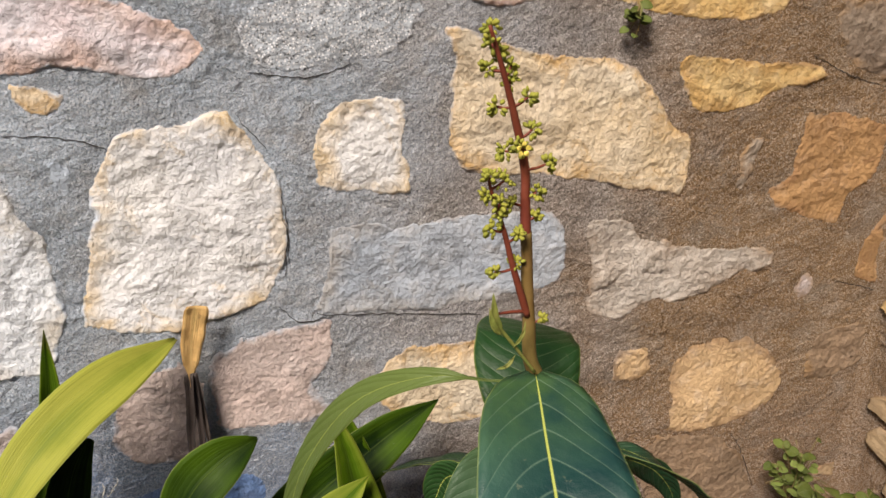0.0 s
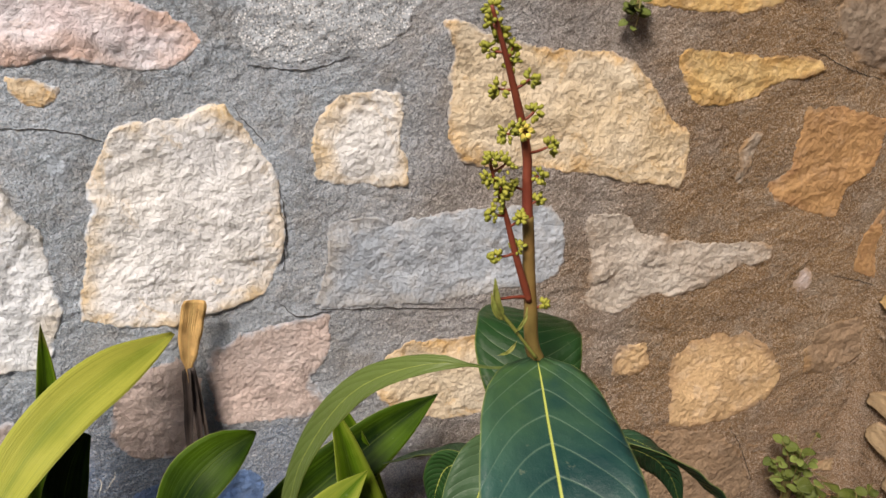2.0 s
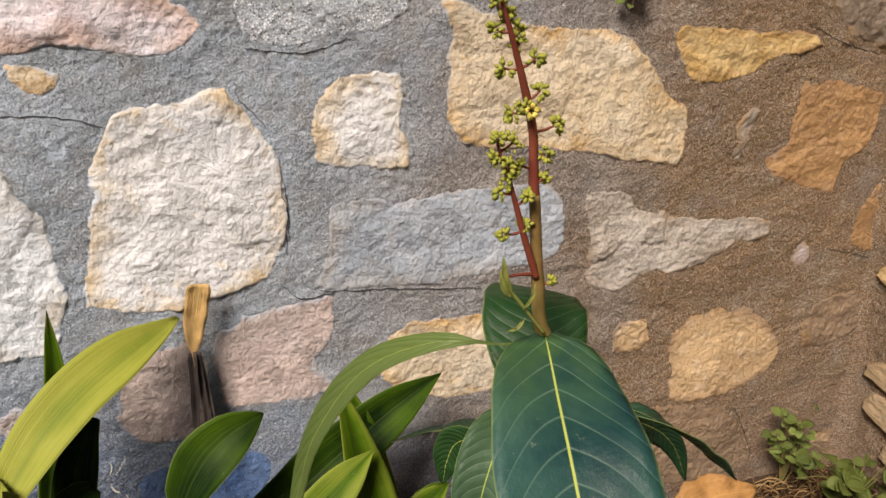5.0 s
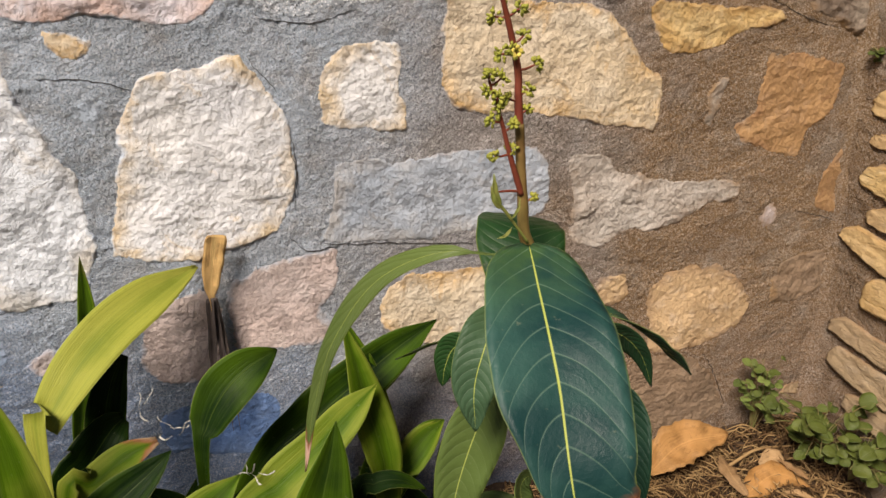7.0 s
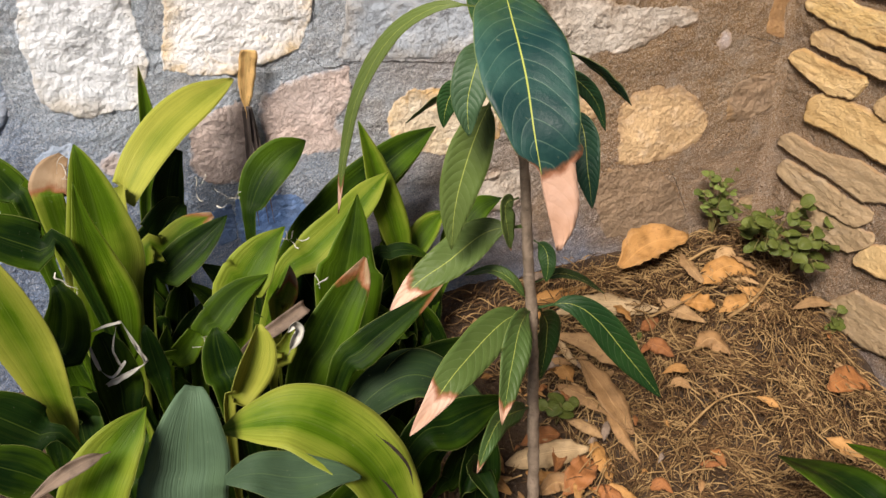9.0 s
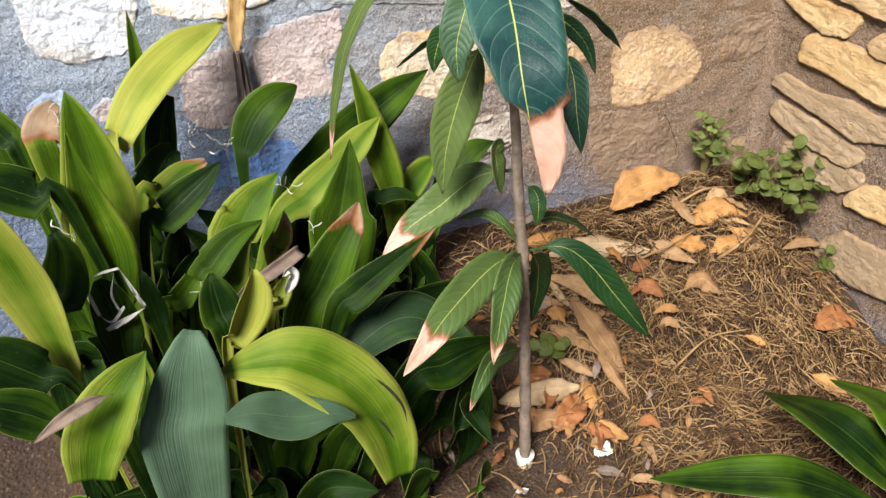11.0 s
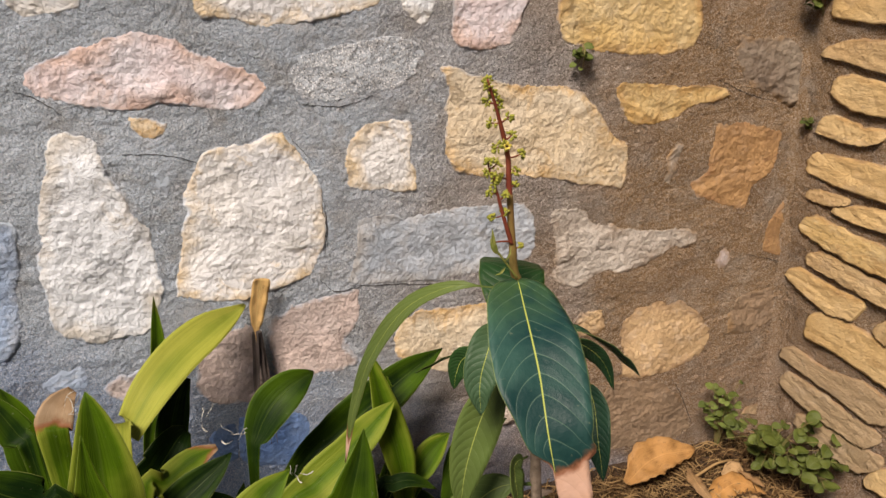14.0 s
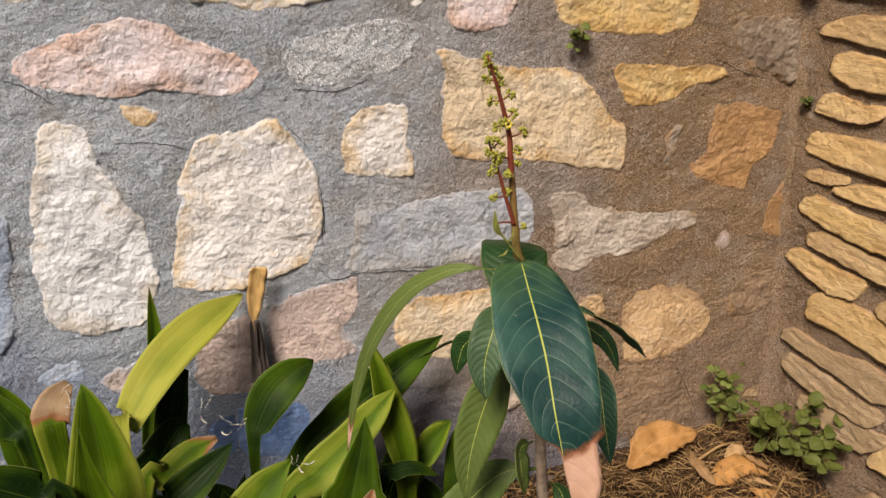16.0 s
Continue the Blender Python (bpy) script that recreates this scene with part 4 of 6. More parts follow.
side_stone("sand", [(1.102, 1.266), (1.042, 1.269), (0.85, 1.27)], [(1.093, 1.219), (1.001, 1.205), (0.834, 1.189)])
side_stone("sand", [(1.101, 1.171), (1.057, 1.179), (0.833, 1.185)], [(1.094, 1.108), (1.012, 1.101), (0.815, 1.095)])
side_stone("sand_dark", [(1.115, 1.034), (1.067, 1.053), (1.005, 1.065), (0.807, 1.058)], [(1.113, 1.021), (1.027, 1.013), (0.962, 1.0), (0.794, 0.994)])
side_stone("sand", [(1.073, 0.974), (1.023, 0.987), (0.958, 0.979), (0.788, 0.964)], [(1.063, 0.936), (1.009, 0.911), (0.93, 0.907), (0.778, 0.914)])
side_stone("sand", [(1.101, 0.879), (1.055, 0.892), (0.97, 0.876), (0.917, 0.881)], [(1.091, 0.844), (1.029, 0.837), (0.963, 0.836), (0.912, 0.854)])
side_stone("sand", [(1.117, 0.78), (1.092, 0.799), (0.989, 0.801), (0.756, 0.804)], [(1.115, 0.749), (1.028, 0.734), (0.943, 0.73), (0.88, 0.726), (0.744, 0.744)])
side_stone("sand_dark", [(1.11, 0.707), (1.041, 0.712), (0.982, 0.71)], [(1.106, 0.684), (1.036, 0.681), (0.98, 0.697)])
side_stone("sand", [(1.024, 0.683), (0.938, 0.702), (0.739, 0.719)], [(1.016, 0.668), (0.931, 0.66), (0.839, 0.664), (0.729, 0.669)])
side_stone("ochre_slab", [(1.116, 0.628), (1.067, 0.651), (0.958, 0.632), (0.877, 0.629), (0.713, 0.593)], [(1.115, 0.602), (1.036, 0.581), (0.913, 0.564), (0.819, 0.562), (0.701, 0.534)])
side_stone("sand_dark", [(1.083, 0.545), (1.034, 0.567), (0.91, 0.551), (0.815, 0.541), (0.7, 0.528)], [(1.079, 0.524), (0.989, 0.513), (0.901, 0.501), (0.837, 0.495), (0.696, 0.505)])
side_stone("sand", [(1.14, 0.488), (1.099, 0.505), (0.985, 0.489), (0.904, 0.49)], [(1.133, 0.468), (1.069, 0.444), (0.99, 0.421), (0.922, 0.433), (0.899, 0.464)])
side_stone("sand", [(1.057, 0.392), (1.009, 0.421), (0.886, 0.419), (0.778, 0.41), (0.673, 0.392)], [(1.047, 0.337), (0.958, 0.337), (0.869, 0.325), (0.787, 0.315), (0.662, 0.337)])
side_stone("sand_dark", [(0.862, 0.444), (0.831, 0.466), (0.693, 0.493)], [(0.858, 0.424), (0.821, 0.412), (0.763, 0.423), (0.679, 0.422)])
side_stone("tan_dull", [(1.126, 0.271), (1.094, 0.29), (0.984, 0.279), (0.864, 0.298), (0.797, 0.288), (0.655, 0.307)], [(1.125, 0.251), (1.035, 0.239), (0.92, 0.225), (0.831, 0.211), (0.771, 0.233), (0.649, 0.276)])
side_stone("tan_dull", [(1.115, 0.201), (1.092, 0.217), (0.973, 0.214), (0.863, 0.201), (0.8, 0.198)], [(1.106, 0.172), (1.041, 0.155), (0.942, 0.142), (0.835, 0.14), (0.795, 0.174)])
side_stone("tan_dull", [(1.051, 0.121), (0.959, 0.133), (0.869, 0.136), (0.786, 0.146)], [(1.04, 0.088), (0.929, 0.069), (0.839, 0.07), (0.781, 0.116)])
side_stone("sand", [(0.822, 0.07), (0.782, 0.121), (0.627, 0.165)], [(0.819, 0.053), (0.722, 0.057), (0.61, 0.08)])
side_stone("tan_dull", [(0.873, -0.095), (0.8, -0.019), (0.58, 0.005)], [(0.853, -0.134), (0.731, -0.141), (0.549, -0.097)])

# ---- the mango plant ----
mango = thing("mango_plant", (0.322, 0.560, -0.19), "young mango plant with flower stalk and scorched leaves", "plant")


def under(ob, parent):
    """Keeps a part built in world coordinates in place under its thing."""
    ob.parent = parent
    ob.matrix_parent_inverse = parent.matrix_basis.inverted()
    return ob


under(tube("stem", [(0.326, 0.566, -0.22), (0.322, 0.558, -0.06), (0.315, 0.553, 0.16), (0.305, 0.548, 0.346), (0.294, 0.542, 0.45), (0.283, 0.535, 0.595), (0.255, 0.51, 0.74), (0.230, 0.482, 0.848)],
           [0.0115, 0.0105, 0.0100, 0.0096, 0.0088, 0.0076, 0.0060, 0.0046], STEM, None, 90, 14, 0.30), mango)
def widths_along(line, widths):
    """Half widths at the points of a line, eased to a smooth outline over its length."""
    s_at = np.concatenate([[0], np.cumsum([math.dist(p, q) for p, q in zip(line, line[1:])])])
    fine = smooth_line([(s, w, 0) for s, w in zip(s_at / s_at[-1], widths)], 60)[0]
    return fine[:, 0], np.maximum(fine[:, 1], 0.0006)


leaf_count = [0]


def mango_leaf(pts, width, face, dry, yellow=0.0, teal_sheen=0.0, halves=None):
    leaf_count[0] += 1
    big = width > 0.07
    ob = leaf("leaf", pts, width, face, "torn" if width > 0.1 and dry else "broad" if width >= 0.08 else "mango", MANGO, None, dry, yellow, "scorched brown tip" if dry > 0.2 else "", fold=(-0.08 if width < 0.102 else 0.12) if big else 0.22, wave=0.04, n=44 if big else 30, m=12 if big else 8, seed=leaf_count[0], halves=halves and widths_along(pts, halves))
    ob["pale"] = teal_sheen
    return under(ob, mango)


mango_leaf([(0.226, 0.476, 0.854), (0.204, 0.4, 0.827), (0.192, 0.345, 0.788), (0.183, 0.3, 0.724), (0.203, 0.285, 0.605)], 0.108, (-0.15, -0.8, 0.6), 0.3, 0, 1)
mango_leaf([(0.224, 0.48, 0.845), (0.203, 0.5, 0.838), (0.156, 0.52, 0.839), (0.109, 0.57, 0.797), (0.071, 0.62, 0.71), (0.052, 0.66, 0.612), (0.04, 0.69, 0.505)], 0.027, (-0.5, -0.5, 0.6), 0.12, 0.6, 0)
mango_leaf([(0.238, 0.500, 0.790), (0.241, 0.515, 0.818), (0.247, 0.535, 0.838), (0.256, 0.560, 0.845), (0.270, 0.595, 0.835), (0.292, 0.64, 0.800)], 0.082, (0.0, -0.3, 0.95), 0.0, 0.0, 0.0, [0.034, 0.041, 0.044, 0.042, 0.034, 0.004])
mango_leaf([(0.284, 0.49, 0.775), (0.308, 0.46, 0.776), (0.357, 0.45, 0.739), (0.397, 0.45, 0.698)], 0.031, (-0.2, 0.2, 0.9), 0.0, 0.1, 0.5)
mango_leaf([(0.31, 0.5, 0.747), (0.357, 0.52, 0.716), (0.391, 0.53, 0.68), (0.413, 0.536, 0.631)], 0.026, (-0.5, -0.7, 0.3), 0.0, 0, 0.2)
mango_leaf([(0.317, 0.47, 0.709), (0.326, 0.45, 0.676), (0.318, 0.42, 0.633), (0.321, 0.408, 0.58)], 0.040, (-0.6, -0.7, 0.2), 0.0, 0, 0.5)
mango_leaf([(0.203, 0.48, 0.809), (0.175, 0.45, 0.778), (0.16, 0.44, 0.742), (0.159, 0.435, 0.699)], 0.05, (-0.4, -0.8, 0.3), 0.0, 0.35, 0.5)
mango_leaf([(0.23, 0.51, 0.726), (0.201, 0.5, 0.687), (0.177, 0.5, 0.627), (0.162, 0.5, 0.572), (0.156, 0.503, 0.509)], 0.060, (-0.3, -0.8, 0.3), 0.0, 0.5, 0)
mango_leaf([(0.214, 0.53, 0.738), (0.203, 0.58, 0.714), (0.184, 0.64, 0.674), (0.161, 0.7, 0.63)], 0.03, (0.1, -0.3, 0.9), 0.0, 0, 0)
mango_leaf([(0.202, 0.53, 0.735), (0.186, 0.56, 0.714), (0.179, 0.57, 0.688), (0.177, 0.575, 0.661)], 0.033, (-0.5, -0.8, 0.3), 0.0, 0, 0)
mango_leaf([(0.284, 0.54, 0.501), (0.233, 0.56, 0.492), (0.161, 0.54, 0.467), (0.115, 0.535, 0.448), (0.067, 0.528, 0.415)], 0.06, (-0.2, -0.7, 0.7), 0.22, 0.45, 0)
mango_leaf([(0.304, 0.55, 0.345), (0.233, 0.51, 0.357), (0.136, 0.44, 0.349), (0.09, 0.41, 0.33), (0.039, 0.37, 0.318)], 0.062, (-0.1, -0.8, 0.6), 0.27, 0.4, 0)
mango_leaf([(0.306, 0.55, 0.345), (0.262, 0.5, 0.35), (0.23, 0.46, 0.312), (0.205, 0.43, 0.268), (0.196, 0.42, 0.244)], 0.052, (0.1, -0.9, 0.4), 0.12, 0.3, 0)
mango_leaf([(0.311, 0.55, 0.343), (0.36, 0.52, 0.356), (0.402, 0.5, 0.323), (0.454, 0.49, 0.247), (0.532, 0.49, 0.134)], 0.052, (-0.5, -0.5, 0.6), 0.0, 0, 0)
mango_leaf([(0.31, 0.55, 0.391), (0.354, 0.55, 0.396), (0.402, 0.56, 0.369), (0.453, 0.57, 0.323)], 0.026, (0, -0.3, 0.9), 0.0, 0, 0)
mango_leaf([(0.303, 0.54, 0.473), (0.317, 0.53, 0.46), (0.318, 0.52, 0.438), (0.315, 0.52, 0.407)], 0.028, (-0.6, -0.7, 0.2), 0.0, 0.1, 0)
mango_leaf([(0.277, 0.54, 0.549), (0.252, 0.53, 0.548), (0.249, 0.52, 0.518), (0.256, 0.52, 0.475)], 0.036, (0.5, -0.8, 0.2), 0.05, 0.4, 0)
mango_leaf([(0.301, 0.55, 0.357), (0.275, 0.56, 0.399), (0.25, 0.58, 0.412), (0.212, 0.6, 0.4)], 0.024, (0, -0.3, 0.9), 0.0, 0.3, 0)
mango_leaf([(0.326, 0.56, 0.333), (0.362, 0.6, 0.266), (0.371, 0.62, 0.196), (0.367, 0.63, 0.121)], 0.05, (0, -0.9, 0.3), 0.0, 0, 0)
mango_leaf([(0.312, 0.555, 0.136), (0.234, 0.5, 0.181), (0.192, 0.46, 0.181), (0.163, 0.44, 0.141)], 0.042, (0, -0.9, 0.4), 0.05, 0.2, 0)

# ---- the aspidistra clump ----
clump = thing("aspidistra", (-0.12, 0.72, -0.12), "dense aspidistra clump with broad glossy green blades", "plant")


def blade(pts, width, face, yellow=0.0, dry=0.0, fold=0.15, owner=None, pale=0.0, rooted=True, blunt=False):
    """A blade on a stalk from the ground; width is one number, or the half width at each point."""
    leaf_count[0] += 1
    owner = owner or clump
    b = pts[0]
    cx, cy = (-0.12, 0.72) if owner is clump else (0.78, 0.06)
    ahead = max(0.4, min(2.5, (b[2] - ground_z(b[0], b[1])) / max(0.02, pts[1][2] - b[2])))
    way = [max(-0.22, min(0.22, 0.7 * ahead * (pts[1][k] - b[k]))) for k in (0, 1)]
    foot = (b[0] - way[0] + 0.08 * (cx - b[0]), b[1] - way[1] + 0.08 * (cy - b[1]), ground_z(b[0], b[1]) - 0.01)
    line = [foot, *pts] if rooted else pts
    first, whole = math.dist(foot, b), sum(math.dist(p, q) for p, q in zip(line, line[1:]))
    stalk = min(0.75, 0.9 * first / whole) if rooted else 0.06
    halves, twist = None, random.uniform(-0.25, 0.25)
    if isinstance(width, list):
        halves, twist = widths_along(line, [0.004, *width] if rooted else width), random.uniform(-0.12, 0.12)
        width = 2 * max(width)
    ob = leaf("blade", line, width * 1.04, face, "blunt" if blunt else "blade", ASPI, None, dry * 0.4, yellow, "bright yellow-green blade" if yellow > 0.5 else "", fold=min(0.6, fold * 1.3 + 0.03), wave=0.035, twist=twist, stalk=stalk, n=54, m=10, seed=leaf_count[0], halves=halves)
    ob["pale"] = pale
    return under(ob, owner)


blade([(-0.286, 0.93, 0.468), (-0.273, 0.965, 0.482), (-0.23, 1.0, 0.532), (-0.177, 1.035, 0.573), (-0.121, 1.07, 0.598), (-0.078, 1.105, 0.606), (-0.045, 1.14, 0.609)], [0.0154, 0.0245, 0.0357, 0.0384, 0.0351, 0.0201, 0.0033], (-0.3, -0.8, 0.4), 0.98, 0, 0.12)
blade([(-0.077, 0.92, 0.384), (-0.065, 0.93, 0.439), (-0.035, 0.94, 0.485), (0.003, 0.95, 0.513), (0.032, 0.96, 0.523), (0.05, 0.97, 0.526)], [0.0103, 0.0254, 0.0385, 0.0336, 0.0164, 0.0021], (-0.4, -0.8, 0.3), 0.15, 0, 0.25)
blade([(-0.328, 0.8, 0.362), (-0.313, 0.806, 0.454), (-0.311, 0.812, 0.53), (-0.313, 0.818, 0.585), (-0.316, 0.824, 0.618), (-0.318, 0.83, 0.631)], [0.053, 0.0587, 0.0434, 0.0256, 0.0101, 0.0008], (0.1, -0.95, 0.2), 0.45, 0, 0.22)
blade([(-0.347, 0.72, 0.248), (-0.328, 0.726, 0.327), (-0.321, 0.732, 0.405), (-0.324, 0.738, 0.482), (-0.326, 0.744, 0.545), (-0.324, 0.75, 0.603)], [0.0162, 0.0388, 0.0465, 0.0318, 0.0139, 0.0008], (0.2, -0.9, 0.25), 0.38, 0, 0.12)
# green blade in strong light; that brightness is put into its yellow value
blade([(-0.386, 0.56, 0.259), (-0.391, 0.552, 0.349), (-0.398, 0.544, 0.45), (-0.41, 0.536, 0.536), (-0.42, 0.528, 0.605), (-0.427, 0.52, 0.666)], [0.0064, 0.0243, 0.0389, 0.0424, 0.0327, 0.0025], (-0.3, -0.65, 0.7), 0.72, 0, 0.1)
blade([(-0.344, 0.72, 0.479), (-0.383, 0.72, 0.519), (-0.429, 0.72, 0.552), (-0.463, 0.72, 0.581), (-0.485, 0.72, 0.598)], [0.0115, 0.0337, 0.0344, 0.0153, 0.0015], (0.0, -0.7, 0.7), 0.05, 0, 0.15)
blade([(-0.408, 0.86, 0.499), (-0.423, 0.87, 0.552), (-0.444, 0.88, 0.594), (-0.463, 0.89, 0.629)], [0.0124, 0.0261, 0.0206, 0.0025], (0.0, -0.8, 0.5), 0.15, 0, 0.15)
blade([(-0.391, 0.97, 0.455), (-0.393, 0.98, 0.499), (-0.379, 0.99, 0.535), (-0.356, 1.0, 0.557)], [0.0232, 0.0307, 0.0267, 0.0086], (0.0, -0.9, 0.3), 0.5, 0.3, 0.12)
blade([(-0.264, 0.91, 0.372), (-0.229, 0.923, 0.387), (-0.18, 0.937, 0.413), (-0.136, 0.95, 0.422)], [0.0158, 0.0249, 0.0231, 0.0061], (-0.2, -0.8, 0.5), 0.55, 0.12, 0.12)
blade([(-0.267, 0.83, 0.356), (-0.226, 0.84, 0.382), (-0.184, 0.85, 0.408), (-0.143, 0.86, 0.434), (-0.116, 0.87, 0.453)], [0.0132, 0.0295, 0.0325, 0.0192, 0.001], (-0.3, -0.8, 0.4), 0, 0, 0.28)
blade([(-0.139, 0.74, 0.337), (-0.108, 0.753, 0.392), (-0.074, 0.767, 0.428), (-0.033, 0.78, 0.456)], [0.0333, 0.0424, 0.0287, 0.0009], (-0.2, -0.85, 0.4), 0.48, 0, 0.2)
blade([(-0.204, 0.7, 0.297), (-0.169, 0.713, 0.35), (-0.125, 0.727, 0.383), (-0.074, 0.74, 0.396)], [0.0163, 0.0288, 0.0208, 0.0009], (-0.3, -0.8, 0.4), 0.18, 0, 0.25)
blade([(0.004, 1.0, 0.277), (0.103, 1.02, 0.354), (0.19, 1.04, 0.404), (0.265, 1.06, 0.44), (0.343, 1.08, 0.47)], [0.0315, 0.0476, 0.0447, 0.0325, 0.0012], (-0.4, -0.8, 0.3), 0.12, 0, 0.3)
blade([(0.2, 0.93, 0.254), (0.196, 0.945, 0.331), (0.182, 0.96, 0.401), (0.169, 0.975, 0.48), (0.157, 0.99, 0.541)], [0.025, 0.0357, 0.0329, 0.0183, 0.0011], (0.3, -0.9, 0.2), 0.42, 0, 0.2)
blade([(-0.05, 0.88, 0.279), (0.028, 0.898, 0.336), (0.098, 0.915, 0.38), (0.151, 0.933, 0.416), (0.197, 0.95, 0.445)], [0.0188, 0.0379, 0.0329, 0.0257, 0.0011], (-0.4, -0.8, 0.3), 0.56, 0, 0.18)
blade([(0.064, 0.82, 0.278), (0.078, 0.833, 0.339), (0.098, 0.847, 0.398), (0.112, 0.86, 0.452)], [0.0641, 0.0471, 0.0254, 0.001], (0.1, -0.92, 0.35), 0.22, 0, 0.2)
blade([(-0.056, 0.68, 0.197), (-0.008, 0.692, 0.274), (0.032, 0.705, 0.33), (0.065, 0.718, 0.367), (0.085, 0.73, 0.396)], [0.0344, 0.0473, 0.0387, 0.0246, 0.0028], (0.1, -0.9, 0.4), 0.2, 0.16, 0.25)
blade([(-0.001, 0.66, 0.207), (0.048, 0.66, 0.262), (0.11, 0.66, 0.302), (0.157, 0.66, 0.33), (0.198, 0.66, 0.358)], [0.0209, 0.0302, 0.0226, 0.0132, 0.0019], (0.2, -0.7, 0.6), 0.1, 0.15, 0.15)
blade([(-0.182, 0.54, 0.288), (-0.163, 0.546, 0.319), (-0.137, 0.552, 0.363), (-0.122, 0.559, 0.394), (-0.117, 0.565, 0.418)], [0.0098, 0.022, 0.034, 0.0242, 0.0048], (0.35, -0.9, 0.2), 0.9, 0, 0.55)
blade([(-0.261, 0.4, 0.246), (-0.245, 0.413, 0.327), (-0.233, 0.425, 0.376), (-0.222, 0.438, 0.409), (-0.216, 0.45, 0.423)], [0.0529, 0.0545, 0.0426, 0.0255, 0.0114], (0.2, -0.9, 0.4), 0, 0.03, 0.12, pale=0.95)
blade([(-0.2, 0.46, 0.333), (-0.152, 0.443, 0.347), (-0.101, 0.427, 0.349), (-0.048, 0.41, 0.315), (-0.008, 0.393, 0.264), (0.013, 0.377, 0.199), (0.016, 0.36, 0.136)], [0.0015, 0.0284, 0.0479, 0.0555, 0.0512, 0.0428, 0.0242], (0.15, -0.55, 0.8), 0.55, 0, 0.12, rooted=False)
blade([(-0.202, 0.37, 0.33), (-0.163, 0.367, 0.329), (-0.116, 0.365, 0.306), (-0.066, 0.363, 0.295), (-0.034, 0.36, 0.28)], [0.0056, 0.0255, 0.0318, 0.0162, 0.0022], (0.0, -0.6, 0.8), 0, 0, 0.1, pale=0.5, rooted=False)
blade([(-0.371, 0.36, 0.304), (-0.355, 0.375, 0.348), (-0.33, 0.39, 0.384), (-0.299, 0.405, 0.412), (-0.273, 0.42, 0.431)], [0.0267, 0.0386, 0.0374, 0.0236, 0.0007], (0.2, -0.7, 0.6), 0.5, 0, 0.2, rooted=False)
blade([(-0.261, 0.68, 0.282), (-0.235, 0.69, 0.311), (-0.202, 0.7, 0.343)], [0.0124, 0.0239, 0.0178], (0.2, -0.9, 0.3), 0.35, 0.04, 0.3)
blade([(0.225, 0.98, 0.216), (0.26, 0.993, 0.255), (0.297, 1.007, 0.284), (0.334, 1.02, 0.302)], [0.0189, 0.0296, 0.0238, 0.0012], (-0.3, -0.8, 0.4), 0.45, 0, 0.3)
blade([(-0.278, 0.97, 0.327), (-0.237, 0.99, 0.379), (-0.203, 1.01, 0.415), (-0.183, 1.03, 0.422)], [0.0248, 0.0415, 0.0313, 0.0106], (0.1, -0.9, 0.3), 0.02, 0, 0.2)
blade([(-0.218, 1.02, 0.336), (-0.212, 1.033, 0.412), (-0.195, 1.047, 0.473), (-0.171, 1.06, 0.514)], [0.0279, 0.0306, 0.0251, 0.0084], (0.1, -0.9, 0.3), 0, 0, 0.2)
blade([(-0.407, 0.6, 0.357), (-0.371, 0.607, 0.428), (-0.357, 0.613, 0.48), (-0.362, 0.62, 0.513)], [0.0235, 0.0354, 0.0258, 0.0075], (0.0, -0.8, 0.5), 0, 0, 0.2)
blade([(-0.262, 0.62, 0.274), (-0.266, 0.627, 0.334), (-0.269, 0.633, 0.392), (-0.27, 0.64, 0.412)], [0.0119, 0.0184, 0.0115, 0.0016], (0.2, -0.9, 0.3), 0, 0, 0.15)
blade([(-0.321, 0.6, 0.266), (-0.319, 0.61, 0.331), (-0.324, 0.62, 0.396), (-0.329, 0.63, 0.42)], [0.0216, 0.0326, 0.0255, 0.0064], (0.2, -0.9, 0.3), 0.05, 0, 0.2)
blade([(-0.371, 0.5, 0.314), (-0.412, 0.5, 0.369), (-0.447, 0.5, 0.409), (-0.476, 0.5, 0.44), (-0.495, 0.5, 0.459)], [0.006, 0.0317, 0.0349, 0.0164, 0.0013], (0.0, -0.6, 0.7), 0, 0, 0.15)
blade([(-0.39, 0.44, 0.284), (-0.414, 0.44, 0.347), (-0.444, 0.44, 0.377), (-0.479, 0.44, 0.403), (-0.499, 0.44, 0.415)], [0.0072, 0.0277, 0.0297, 0.0132, 0.0013], (0.0, -0.6, 0.7), 0.05, 0, 0.15)
blade([(-0.323, 0.46, 0.243), (-0.324, 0.467, 0.288), (-0.309, 0.473, 0.326), (-0.29, 0.48, 0.348)], [0.0227, 0.0298, 0.0251, 0.0074], (0.1, -0.8, 0.5), 0, 0, 0.2)
blade([(-0.167, 0.55, 0.297), (-0.173, 0.56, 0.353), (-0.176, 0.57, 0.397), (-0.175, 0.58, 0.419)], [0.0247, 0.0324, 0.024, 0.0048], (0.1, -0.8, 0.5), 0.05, 0, 0.2)
blade([(0.101, 0.7, 0.133), (0.185, 0.72, 0.145), (0.272, 0.74, 0.145), (0.339, 0.76, 0.126)], [0.0306, 0.0439, 0.028, 0.0044], (0.3, -0.7, 0.5), 0.02, 0, 0.2)
blade([(0.083, 0.55, 0.12), (0.17, 0.567, 0.137), (0.239, 0.583, 0.138), (0.29, 0.6, 0.128)], [0.0318, 0.0421, 0.0235, 0.004], (0.3, -0.7, 0.5), 0.02, 0, 0.2)
